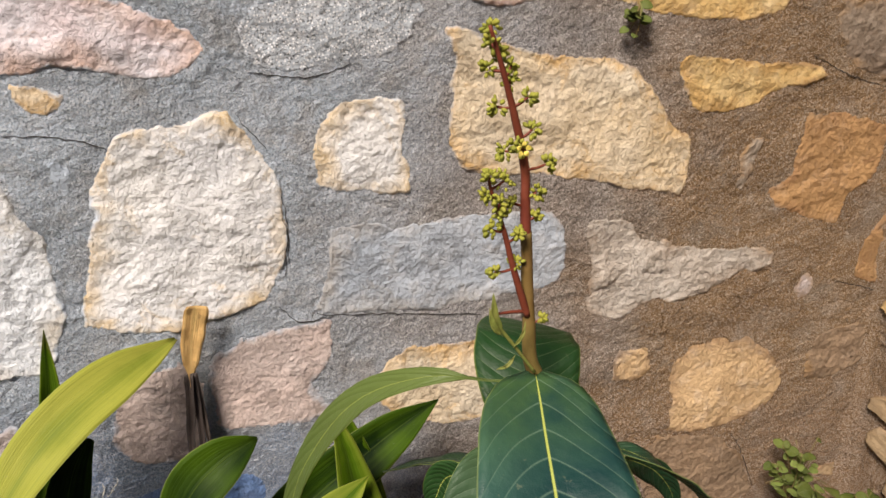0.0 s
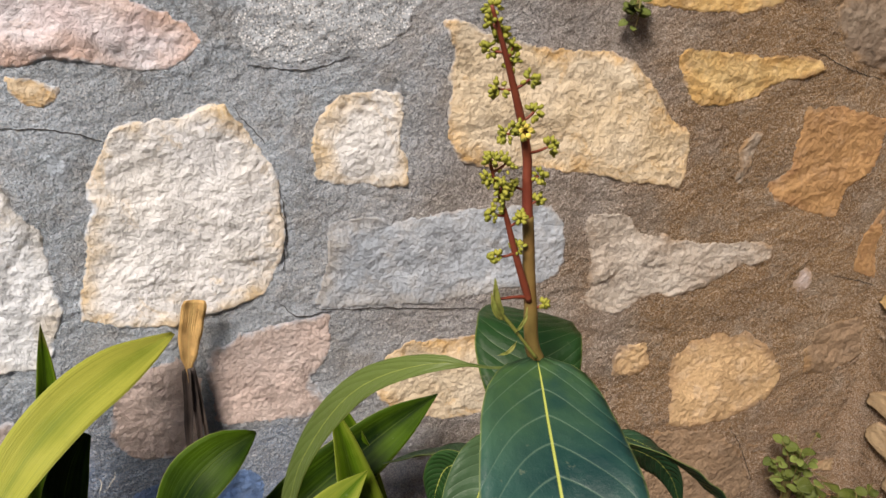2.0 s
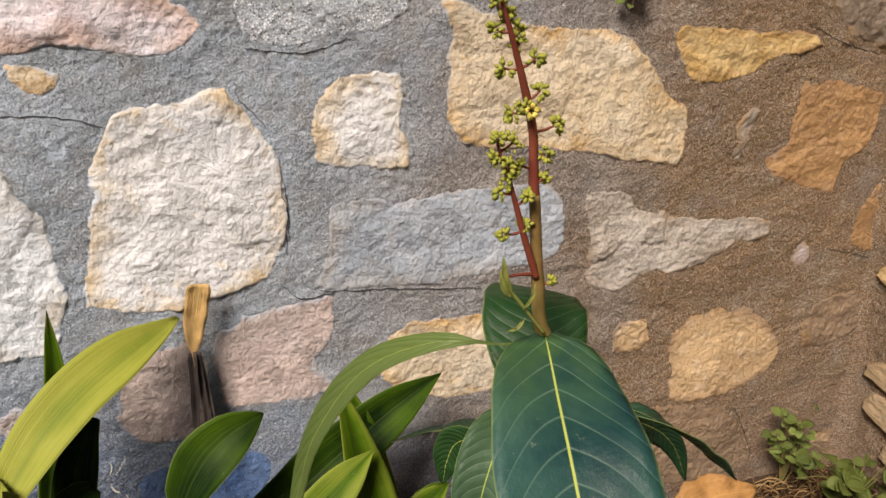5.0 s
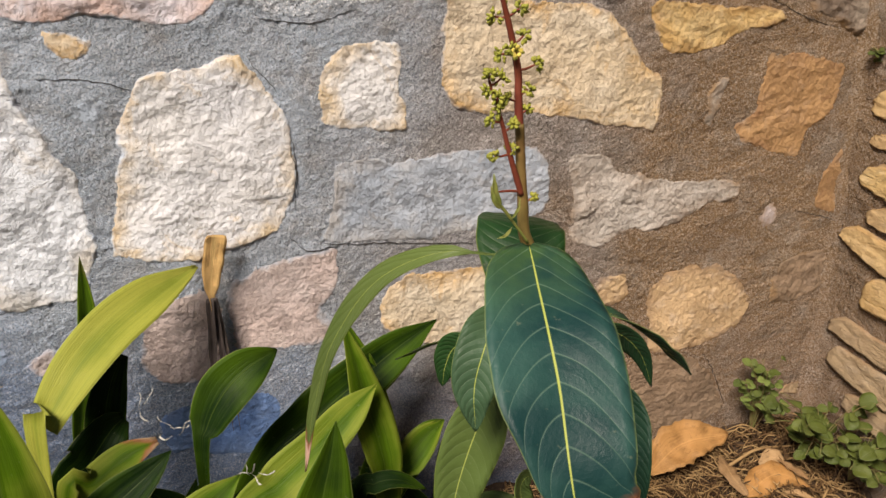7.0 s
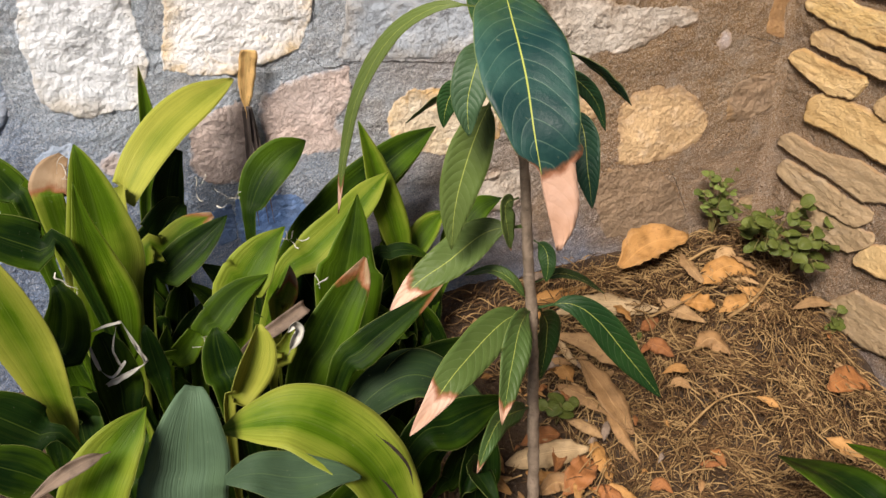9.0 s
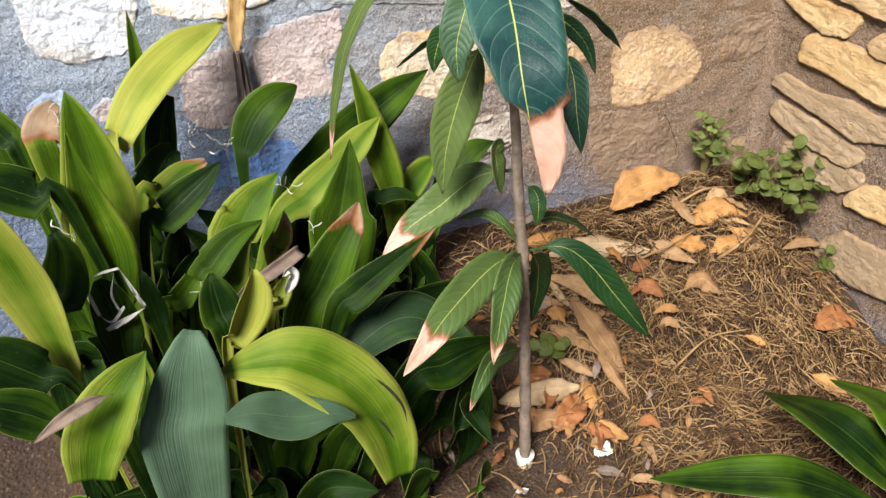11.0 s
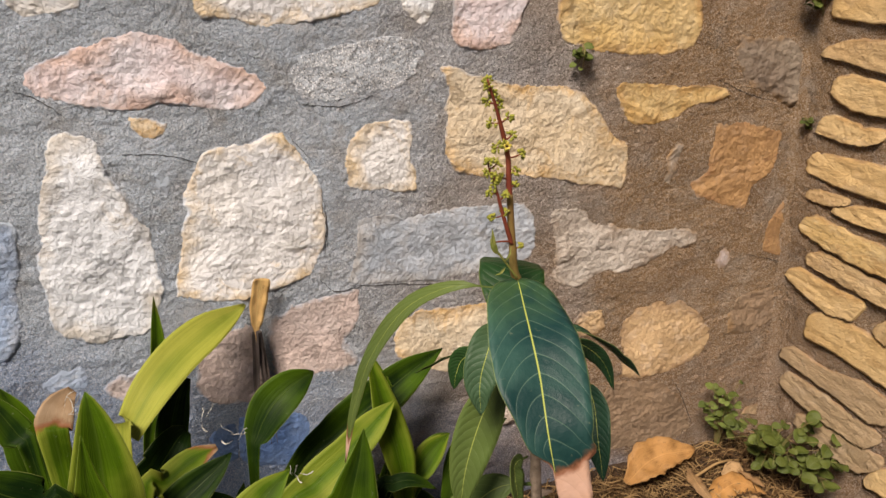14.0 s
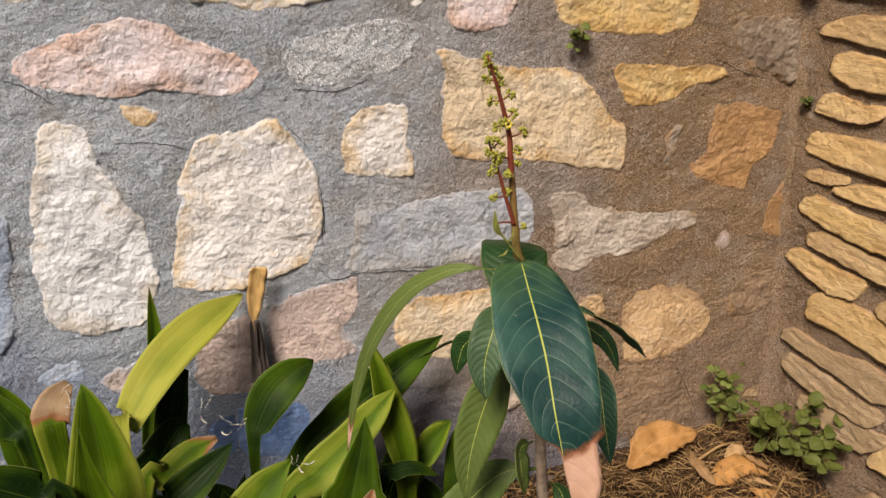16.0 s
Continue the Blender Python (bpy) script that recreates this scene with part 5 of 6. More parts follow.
blade([(-0.257, 1.058, 0.351), (-0.228, 1.072, 0.48), (-0.215, 1.086, 0.562), (-0.209, 1.1, 0.667)], 0.038, (0.3, -0.9, 0.1), 0.25, 0.06, 0.25)
blade([(-0.431, 0.979, 0.405), (-0.437, 0.986, 0.469), (-0.448, 0.993, 0.531), (-0.464, 1.0, 0.582)], 0.069, (0, -0.9, 0.3), 0.2, 0.0, 0.1)
blade([(0.215, 0.983, 0.147), (0.215, 1.007, 0.258), (0.202, 1.038, 0.39), (0.179, 1.07, 0.504)], 0.067, (0.3, -0.9, 0.2), 0.3, 0.0, 0.15)
blade([(0.019, 1.038, 0.247), (0.102, 1.052, 0.327), (0.221, 1.066, 0.394), (0.341, 1.08, 0.468)], 0.083, (-0.4, -0.8, 0.4), 0.25, 0.0, 0.25)
blade([(0.226, 0.988, 0.197), (0.259, 1.002, 0.251), (0.297, 1.013, 0.291), (0.331, 1.02, 0.304)], 0.057, (-0.2, -0.9, 0.2), 0.3, 0.0, 0.2)
blade([(0.322, 0.992, 0.173), (0.356, 1.006, 0.241), (0.409, 1.02, 0.292), (0.471, 1.03, 0.302)], 0.069, (-0.3, -0.8, 0.4), 0.2, 0.0, 0.1)
blade([(0.135, 0.887, 0.273), (0.171, 0.887, 0.305), (0.21, 0.883, 0.305), (0.254, 0.88, 0.277)], 0.034, (0, -0.5, 0.8), 0.05, 0.0, 0.1)
blade([(-0.023, 0.64, 0.093), (0.064, 0.68, 0.147), (0.16, 0.68, 0.161), (0.286, 0.64, 0.053)], 0.098, (0, -0.4, 0.9), 0.0, 0.0, 0.1, pale=0.15, rooted=False)
blade([(-0.103, 0.639, 0.287), (-0.087, 0.646, 0.3), (-0.069, 0.653, 0.323), (-0.056, 0.66, 0.347)], 0.046, (0.5, -0.8, 0.3), 0.7, 0.0, 0.3)
blade([(-0.067, 0.8, 0.276), (-0.052, 0.803, 0.306), (-0.038, 0.806, 0.335), (-0.03, 0.81, 0.365)], 0.046, (0.5, -0.8, 0.3), 0.7, 0.2, 0.3)
corner_clump = thing("aspidistra", (0.78, 0.06, -0.2), "dark green aspidistra blades leaning over the litter", "plant")
blade([(0.872, 0.136, -0.1), (0.782, 0.204, 0.02), (0.752, 0.292, 0.04), (0.772, 0.437, -0.04)], 0.1, (0, -0.3, 0.9), 0.1, 0.0, 0.1, corner_clump)
blade([(0.803, 0.165, -0.1), (0.687, 0.205, -0.02), (0.6, 0.242, 0.0), (0.464, 0.353, -0.06)], 0.08, (0, -0.3, 0.9), 0.1, 0.0, 0.1, corner_clump)
blade([(0.902, 0.187, -0.1), (0.833, 0.196, 0.06), (0.849, 0.258, 0.06), (0.873, 0.383, 0.0)], 0.08, (0, -0.3, 0.9), 0.3, 0.0, 0.1, corner_clump)


def fill_blades(count):
    """The dim undergrowth of the clump: short blades between the tall ones."""
    rng = random.Random(4)
    for _ in range(count):
        x, y = rng.uniform(-0.46, 0.22), rng.uniform(0.50, 1.02)
        a, lean, high = rng.uniform(0, 6.28), rng.uniform(0.03, 0.12), rng.uniform(0.10, 0.22)
        z = ground_z(x, y)
        dx, dy = math.cos(a) * lean, math.sin(a) * lean
        blade([(x, y, z + 0.06), (x + dx * 0.3, y + dy * 0.3, z + high * 0.6), (x + dx * 0.7, y + dy * 0.7, z + high), (x + dx * 1.5, y + dy * 1.5, z + high * rng.uniform(0.85, 1.25))],
              rng.uniform(0.05, 0.085), (rng.uniform(-0.6, 0.6), -0.8, 0.4), rng.choice((0.0, 0.0, 0.05, 0.2)), 0.0, rng.uniform(0.1, 0.3))


fill_blades(84)


def back_blades(count):
    """Shaded blades close to the wall, behind the rest."""
    rng = random.Random(14)
    for _ in range(count):
        x, y = rng.uniform(-0.46, 0.30), rng.uniform(0.86, 1.06)
        z, high = ground_z(x, y), rng.uniform(0.20, 0.34) * (1.0 if x < 0.1 else 0.75)
        dx = rng.uniform(-0.07, 0.07)
        blade([(x, y, z + 0.08), (x + dx * 0.3, y + 0.01, z + high * 0.6), (x + dx * 0.7, y + 0.015, z + high * 0.85), (x + dx * 1.3, y + 0.03, z + high)], rng.uniform(0.055, 0.085), (rng.uniform(-0.5, 0.5), -0.9, 0.25), rng.choice((0.0, 0.0, 0.1)), 0.0, rng.uniform(0.1, 0.3))


back_blades(64)


# dead blade, shredded fibres and a bleached stalk in the clump
under(leaf("dead_blade", [(-0.030, 1.128, 0.530), (-0.028, 1.128, 0.565), (-0.024, 1.128, 0.600), (-0.010, 1.126, 0.664)], 0.036, (0.2, -0.95, 0.1), "cut", DEAD_BLADE, None, label="dry orange-brown dead blade", fold=0.25, wave=0.1, n=24, m=6, seed=3), clump)
for k, (dx, w) in enumerate(((-0.004, 0.016), (0.006, 0.012), (0.012, 0.009))):
    under(leaf("dead_stalk", [(-0.034 + dx * 2, 1.12, 0.30), (-0.033 + dx * 1.6, 1.125, 0.42), (-0.030 + dx, 1.128, 0.49), (-0.029 + dx * 0.4, 1.128, 0.555)], w, (0.3 * k - 0.3, -0.9, 0), "cut", DEAD_DARK, None, label="shrivelled blackish stalk", fold=0.8, wave=0.2, n=30, m=4, seed=k), clump)


def shreds(at, size, count, seed):
    """Bleached, torn ends of leaf skin: thin curling ribbons."""
    rng = random.Random(seed)
    for k in range(count):
        p = np.array(at) + np.array([rng.uniform(-0.3, 0.3) * size, rng.uniform(-0.004, 0.004), rng.uniform(-0.3, 0.3) * size])
        pts, d = [p], unit(np.array([rng.gauss(0, 1), rng.gauss(0, 0.2), rng.gauss(0, 1)]))
        for _ in range(4):
            d = unit(d + np.array([rng.gauss(0, 0.35), rng.gauss(0, 0.2), rng.gauss(0.1, 0.35)]))
            pts.append(pts[-1] + d * size * 0.28)
        under(leaf("shred", pts, (rng.uniform(0.0012, 0.0042) if size > 0.035 else rng.uniform(0.0008, 0.0026)), (rng.uniform(-0.6, 0.6), -0.8, 0.2), "cut", FIBRE, None, label="bleached shred of torn leaf", fold=0.5, wave=0.3, twist=rng.uniform(-1.5, 1.5), n=18, m=3, seed=k, thick=0.0003), clump)


for at, size, count, seed in (((-0.347, 0.650, 0.490), 0.028, 4, 6), ((-0.184, 0.670, 0.330), 0.030, 5, 7), ((-0.009, 0.890, 0.375), 0.024, 5, 8), ((-0.155, 0.985, 0.465), 0.026, 3, 9),
                              ((-0.111, 0.885, 0.470), 0.028, 4, 2), ((-0.003, 0.700, 0.372), 0.022, 2, 10), ((-0.268, 0.885, 0.395), 0.024, 2, 11), ((-0.362, 0.972, 0.535), 0.034, 5, 5)):
    shreds(at, size, count, seed)
for pts, w in (([(-0.341, 0.6, 0.441), (-0.316, 0.6, 0.447), (-0.294, 0.6, 0.448)], 0.006), ([(-0.294, 0.6, 0.448), (-0.285, 0.6, 0.41), (-0.276, 0.6, 0.374)], 0.009), ([(-0.276, 0.6, 0.374), (-0.303, 0.6, 0.362), (-0.334, 0.6, 0.352)], 0.013), ([(-0.302, 0.6, 0.443), (-0.314, 0.6, 0.407), (-0.309, 0.6, 0.374)], 0.005), ([(-0.342, 0.6, 0.437), (-0.341, 0.6, 0.407), (-0.338, 0.6, 0.379)], 0.008), ([(-0.338, 0.6, 0.379), (-0.324, 0.6, 0.363), (-0.302, 0.6, 0.384)], 0.007)):
    under(leaf("film", pts, w * 0.7, (0.1, -0.8, 0.5), "cut", FIBRE, None, label="whitish skin of a rotted leaf", fold=0.5, wave=0.5, twist=0.6, n=20, m=5, seed=int(w * 5000), thick=0.0003), clump)
under(leaf("dry_fold", [(-0.318, 0.375, 0.414), (-0.345, 0.365, 0.417), (-0.375, 0.355, 0.412), (-0.41, 0.345, 0.397)], 0.020, (0.2, -0.8, 0.5), "mango", DEAD_GREY, None, label="dry pinkish brown folded edge", fold=0.6, wave=0.15, n=26, m=6, seed=12), clump)
for pts, w in (([(-0.006, 0.372, 0.335), (0.017, 0.362, 0.306), (0.031, 0.357, 0.275), (0.034, 0.352, 0.247)], 0.0045), ([(-0.011, 0.357, 0.275), (0.002, 0.352, 0.254), (0.014, 0.347, 0.224)], 0.003)):
    under(leaf("tear", pts, w, (0.15, -0.7, 0.6), "mango", TEAR, None, label="dark dried tear in the blade", fold=0.2, n=20, m=4), clump)
under(leaf("bleached_stalk", [(-0.182, 0.59, 0.335), (-0.121, 0.63, 0.346), (-0.071, 0.66, 0.351), (-0.031, 0.69, 0.352)], 0.026, (0.1, -0.8, 0.6), "cut", DEAD_GREY, None, label="bleached grey leaf stalk", fold=0.6, wave=0.1, n=24, m=6, seed=8), clump)
under(leaf("curled_tip", [(-0.076, 0.62, 0.315), (-0.066, 0.625, 0.335), (-0.056, 0.63, 0.352), (-0.062, 0.625, 0.366), (-0.072, 0.62, 0.356)], 0.022, (0.2, -0.9, 0.2), "round", FIBRE, None, label="rolled white leaf tip", fold=0.9, n=20, m=6, seed=9), clump)

# ---- flower stalks of the mango ----
stalk_low = [(0.228, 0.480, 0.850), (0.222, 0.479, 0.868), (0.219, 0.480, 0.916), (0.216, 0.480, 0.962)]
stalk_high = [(0.216, 0.480, 0.958), (0.2145, 0.480, 0.985), (0.213, 0.480, 1.010), (0.201, 0.475, 1.049), (0.190, 0.470, 1.079), (0.181, 0.466, 1.101)]
side_stalk = [(0.218, 0.477, 0.900), (0.209, 0.475, 0.926), (0.203, 0.474, 0.945), (0.196, 0.474, 0.970), (0.188, 0.474, 0.993), (0.184, 0.474, 1.008)]
flower_stalks = []
flower_stalks.append(under(tube("flower_stalk", stalk_low, [0.0058, 0.0050, 0.0043, 0.0042], STALK_OLIVE, None, 30, 10, 0.12, label="olive-brown lower flower stalk"), mango))
flower_stalks.append(under(tube("flower_stalk", stalk_high, [0.0040, 0.0034, 0.0030, 0.0025, 0.0018, 0.0011], STALK_RED, None, 36, 10, 0.10, label="red upper flower stalk"), mango))
flower_stalks.append(under(tube("flower_stalk", side_stalk, [0.0028, 0.0026, 0.0022, 0.0018, 0.0014, 0.0010], STALK_RED, None, 30, 8, 0.10, label="thin reddish side stalk"), mango))
under(tube("flower_stalk", [(0.222, 0.470, 0.858), (0.203, 0.468, 0.885), (0.193, 0.468, 0.899), (0.188, 0.468, 0.915)], [0.0013, 0.0012, 0.0015, 0.0011], BRACT, None, 20, 8, 0.1), mango)
for pts, w in (([(0.196, 0.467, 0.894), (0.189, 0.466, 0.908), (0.187, 0.465, 0.926)], 0.006), ([(0.195, 0.466, 0.892), (0.187, 0.464, 0.903), (0.184, 0.464, 0.916)], 0.005),
               ([(0.203, 0.466, 0.882), (0.209, 0.464, 0.892), (0.211, 0.464, 0.902)], 0.003), ([(0.205, 0.466, 0.876), (0.198, 0.464, 0.870), (0.190, 0.464, 0.868)], 0.003)):
    under(leaf("bract", pts, w, (-0.2, -0.9, 0.2), "mango", BRACT, None, label="tiny pale green bract", fold=0.6, n=12, m=4), mango)
under(tube("flower_stalk", [(0.2165, 0.478, 0.903), (0.204, 0.474, 0.906), (0.194, 0.472, 0.907)], [0.0016, 0.0013, 0.0010], STALK_RED, None, 10, 6), mango)
ball = bmesh.new()
bmesh.ops.create_icosphere(ball, subdivisions=1, radius=1.0)
BALL_V, BALL_F = [np.array(v.co) for v in ball.verts], [tuple(v.index for v in f.verts) for f in ball.faces]
ball.free()
bud_rng = random.Random(11)
AXIS = np.vstack([smooth_line(stalk_low, 30)[0], smooth_line(stalk_high, 60)[0], smooth_line(side_stalk, 40)[0]])


def flower_head(c, r):
    """A tight head of small oval buds on a short peduncle from the nearest stalk."""
    c = np.array(c) + np.array((0, bud_rng.uniform(-0.006, 0.006), 0))
    near = int(np.argmin(np.linalg.norm(AXIS - (c - np.array((0, 0, 0.004))), axis=1)))
    root, owner = AXIS[near], flower_stalks[0 if near < 30 else 1 if near < 90 else 2]
    out = unit(c - root)
    verts, faces = [], []
    for _ in range(int(16 + r * 900)):
        d = unit(np.array([bud_rng.gauss(0, 1) for _ in range(3)]) + out * 0.5)
        p = c + d * r * 0.9 * bud_rng.uniform(0.45, 1.0)
        size, base = bud_rng.uniform(0.0011, 0.0018), len(verts)
        for v in BALL_V:
            along = v.dot(d)
            verts.append(p + (v + d * along * 0.7) * size)
        faces += [tuple(base + i for i in f) for f in BALL_F]
    under(part("flower_head", mesh_of("flower_head", verts, faces), BUD), owner)
    if np.linalg.norm(c - root) > 0.004:
        under(tube("peduncle", [root, (root + c) / 2 + np.array((0, 0, -0.001)), c], [0.0012, 0.0010, 0.0008], STALK_RED, None, 6, 5), owner)


flower_head((0.185, 0.474, 1.099), 0.007)
flower_head((0.184, 0.474, 1.09), 0.007)
flower_head((0.191, 0.474, 1.084), 0.006)
flower_head((0.184, 0.474, 1.075), 0.007)
flower_head((0.199, 0.474, 1.076), 0.006)
flower_head((0.199, 0.474, 1.067), 0.007)
flower_head((0.191, 0.474, 1.05), 0.008)
flower_head((0.21, 0.474, 1.056), 0.007)
flower_head((0.216, 0.474, 1.034), 0.008)
flower_head((0.207, 0.474, 1.024), 0.009)
flower_head((0.197, 0.474, 1.021), 0.008)
flower_head((0.224, 0.474, 1.012), 0.008)
flower_head((0.221, 0.474, 0.991), 0.008)
flower_head((0.204, 0.474, 0.985), 0.005)
flower_head((0.221, 0.474, 0.974), 0.005)
flower_head((0.184, 0.474, 1.006), 0.007)
flower_head((0.194, 0.474, 1.003), 0.008)
flower_head((0.184, 0.474, 0.993), 0.007)
flower_head((0.192, 0.474, 0.987), 0.007)
flower_head((0.195, 0.474, 0.978), 0.006)
flower_head((0.188, 0.474, 0.969), 0.008)
flower_head((0.206, 0.474, 0.965), 0.005)
flower_head((0.207, 0.474, 0.942), 0.006)
flower_head((0.191, 0.474, 0.938), 0.006)
flower_head((0.229, 0.474, 0.897), 0.004)
for a in (0.3, 1.55, 2.8, 4.05, 5.3):
    under(leaf("petal", [(0.205 + 0.0012 * math.cos(a), 0.465, 1.024 + 0.0012 * math.sin(a)), (0.205 + 0.003 * math.cos(a), 0.463, 1.024 + 0.003 * math.sin(a)), (0.205 + 0.0055 * math.cos(a), 0.4635, 1.024 + 0.0055 * math.sin(a))],
                0.0034, (0, -1, 0), "round", BUD_OPEN, None, label="open yellow petal", n=8, m=4), flower_stalks[1])

# nursery collar and tag at the foot of the stem
under(tube("stem_tie", [(0.327, 0.566, -0.180), (0.326, 0.565, -0.166), (0.326, 0.564, -0.148)], [0.0150, 0.0172, 0.0190], PLASTIC, None, 12, 20, label="cream plastic collar round the stem"), mango)


def plant_tag():
    tag = thing("plant_tag", (0.285, 0.500, -0.17), "white plastic plant tag standing in the litter", "tag")
    v, f, u = leaf_data([(0.281, 0.512, -0.215), (0.286, 0.503, -0.185), (0.290, 0.494, -0.158)], 0.022, (-0.2, -0.9, 0.5), "cut", 0.0, n=10, m=4, thick=0.001)
    under(part("strip", mesh_of("strip", v, f, u), PLASTIC), tag)
    for k in range(3):
        z = -0.186 + 0.008 * k
        under(tube("ink_bar", [(0.281, 0.5005 - 0.0029 * k, z), (0.288, 0.4995 - 0.0029 * k, z + 0.001)], [0.0008, 0.0008], INK, None, 4, 4), tag)


plant_tag()


# ---- weeds ----
def sprig(at, label, leaves, spread, size, group="", hang=False, pale=0.0, seed=0):
    """A low weed: thin stems with pairs of small rounded leaves."""
    rng = random.Random(seed)
    w = thing("weed", at, label, "weed", group)
    stems = max(3, leaves // 4)
    tips = []
    for k in range(stems):
        e = np.array([at[0] + rng.uniform(-1, 1) * spread[0], at[1] + rng.uniform(-1, 0.2) * spread[1], at[2] + rng.uniform(0.3, 1.0) * spread[2]])
        mid = (np.array(at) + e) / 2 + np.array((0, -0.01, 0.25 * abs(spread[2]) * (0 if hang else 1)))
        stalk = under(tube("stalk", [at, mid, e], [0.0014, 0.0011, 0.0007], WEED_STEM, None, 10, 5), w)
        tips.append((np.array(at, float), mid, e, stalk))
    for k in range(leaves):
        a, m_, e, stalk = tips[k % stems]
        t = rng.uniform(0.45, 1.0) if not hang else rng.uniform(0.2, 1.0)
        p = a * (1 - t) ** 2 + 2 * m_ * t * (1 - t) + e * t * t
        ang = rng.uniform(0, 6.28)
        ln = size * rng.uniform(0.65, 1.2)
        d = np.array((math.cos(ang), -0.25 + 0.8 * math.sin(ang), rng.uniform(-0.35, 0.25)))
        d = unit(d) * ln
        under(leaf("leaf", [p, p + d * 0.5 + np.array((0, 0, 0.1 * ln)), p + d], ln * rng.uniform(0.66, 0.88), (rng.uniform(-0.5, 0.4), -0.55, rng.uniform(0.4, 1.2)), "round", WEED, None, 0, pale * rng.random(), fold=0.2, wave=0.03, n=10, m=6, seed=k), stalk)
    return w


sprig((1.21, 1.03, 0.0), "green oregano-like weed with round leaves in the corner", 66, (0.150, 0.14, 0.185), 0.039, "weeds in the corner", pale=0.2, seed=1)
sprig((1.25, 0.95, -0.03), "green oregano-like weed with round leaves in the corner", 40, (0.07, 0.12, 0.16), 0.039, "weeds in the corner", pale=0.1, seed=2)
sprig((1.12, 1.12, 0.01), "pale yellowish weed sprig against the wall foot", 60, (0.060, 0.05, 0.225), 0.026, "weeds in the corner", pale=1.2, seed=3)
sprig((1.255, 0.81, -0.13), "small green weed at the foot of the side wall", 14, (0.03, 0.04, 0.08), 0.030, "weeds in the corner", seed=4)
sprig((0.463, 0.735, -0.10), "small clover-like weed among dead leaves", 8, (0.03, 0.03, 0.07), 0.042, "weeds on the litter", seed=5)
sprig((0.72, 0.86, -0.05), "tiny green weed seedling in the litter", 10, (0.05, 0.03, 0.03), 0.014, "weeds on the litter", seed=6)
sprig((0.694, 1.148, 1.075), "small green sprig growing out of a mortar joint", 20, (0.016, 0.005, -0.075), 0.022, "weeds in the wall", True, 0.7, 7)
sprig((1.268, 1.125, 1.195), "small green sprig growing out of a mortar joint", 26, (0.028, 0.008, -0.110), 0.029, "weeds in the wall", True, 0.4, 8)
sprig((1.290, 1.130, 0.880), "small green sprig growing out of a mortar joint", 20, (0.020, 0.008, -0.034), 0.017, "weeds in the wall", True, 0.2, 9)
sprig((0.655, 1.150, 1.19), "small green sprig growing out of a mortar joint", 3, (0.006, 0.01, -0.01), 0.010, "weeds in the wall", True, 0.2, 10)

# ---- litter ----
leaf_rng = random.Random(21)


def fallen_leaf(pts, width, material):
    """A dry leaf lying on the litter: a pointed, cupped and torn blade along three points."""
    leaf_count[0] += 1
    pts = [np.array(p, float) for p in pts]
    for p in pts:
        p[2] = max(p[2], ground_z(p[0], p[1]) + 0.006) + 0.022
    at = pts[1]
    full = leaf_rng.uniform(0.35, 0.6)
    keys = (0, 0.12, full * 0.6, full, full + 0.2, 0.9, 1.0)
    half = [width / 2 * k for k in (leaf_rng.uniform(0.05, 0.3), leaf_rng.uniform(0.3, 0.6), 0.9, 1.0, 0.85, leaf_rng.uniform(0.25, 0.5), leaf_rng.uniform(0.03, 0.2))]
    cup = leaf_rng.choice((-1, 1)) * leaf_rng.uniform(0.10, 0.55)
    v, f, u = leaf_data([p - at for p in pts], width, (leaf_rng.uniform(-0.4, 0.4), -0.55, 0.8), "dry", cup, leaf_rng.uniform(0.05, 0.22), leaf_rng.uniform(-0.7, 0.7), 26, 6, leaf_count[0], halves=(keys, half))
    ob = part("dead_leaf", mesh_of("dead_leaf", v, f, u), material, None, at=at)
    return tagged(ob, LEAF_WORDS[material.name], "dead leaf", "dead leaves on the ground")


LEAF_WORDS = {DEAD.name: "curled dry tan leaf lying on the litter", DEAD_ORANGE.name: "dry orange-brown leaf lying on the litter", DEAD_PALE.name: "bleached pale dry leaf on the litter",
              DEAD_RED.name: "reddish brown dead leaf in the litter", DEAD_GREY.name: "grey-brown withered leaf in the litter"}
fallen_leaf([(0.800, 1.050, 0.015), (0.900, 1.080, 0.045), (1.020, 1.080, 0.040)], 0.100, DEAD_ORANGE)
fallen_leaf([(0.533, 1.016, 0.004), (0.602, 1.005, 0.011), (0.692, 1.021, 0.005)], 0.048, DEAD_ORANGE)
fallen_leaf([(0.582, 0.965, -0.01), (0.71, 0.952, -0.004), (0.827, 0.906, -0.03)], 0.067, DEAD_PALE)
fallen_leaf([(0.832, 0.933, -0.02), (0.861, 0.882, -0.029), (0.913, 0.848, -0.053)], 0.045, DEAD)
fallen_leaf([(0.981, 1.053, 0.012), (0.967, 0.989, 0.007), (0.975, 0.949, -0.015)], 0.039, DEAD)
fallen_leaf([(1.048, 1.006, 0.002), (1.086, 1.008, 0.012), (1.102, 0.984, -0.007)], 0.040, DEAD)
fallen_leaf([(0.974, 0.953, -0.014), (1.065, 0.969, 0.001), (1.129, 0.937, -0.027)], 0.068, DEAD_ORANGE)
fallen_leaf([(0.89, 0.918, -0.026), (0.92, 0.894, -0.025), (0.963, 0.88, -0.04)], 0.049, DEAD_ORANGE)
fallen_leaf([(0.962, 0.864, -0.047), (1.02, 0.867, -0.035), (1.1, 0.875, -0.047)], 0.049, DEAD_ORANGE)
fallen_leaf([(0.853, 0.797, -0.074), (0.897, 0.8, -0.063), (0.925, 0.761, -0.089)], 0.050, DEAD)
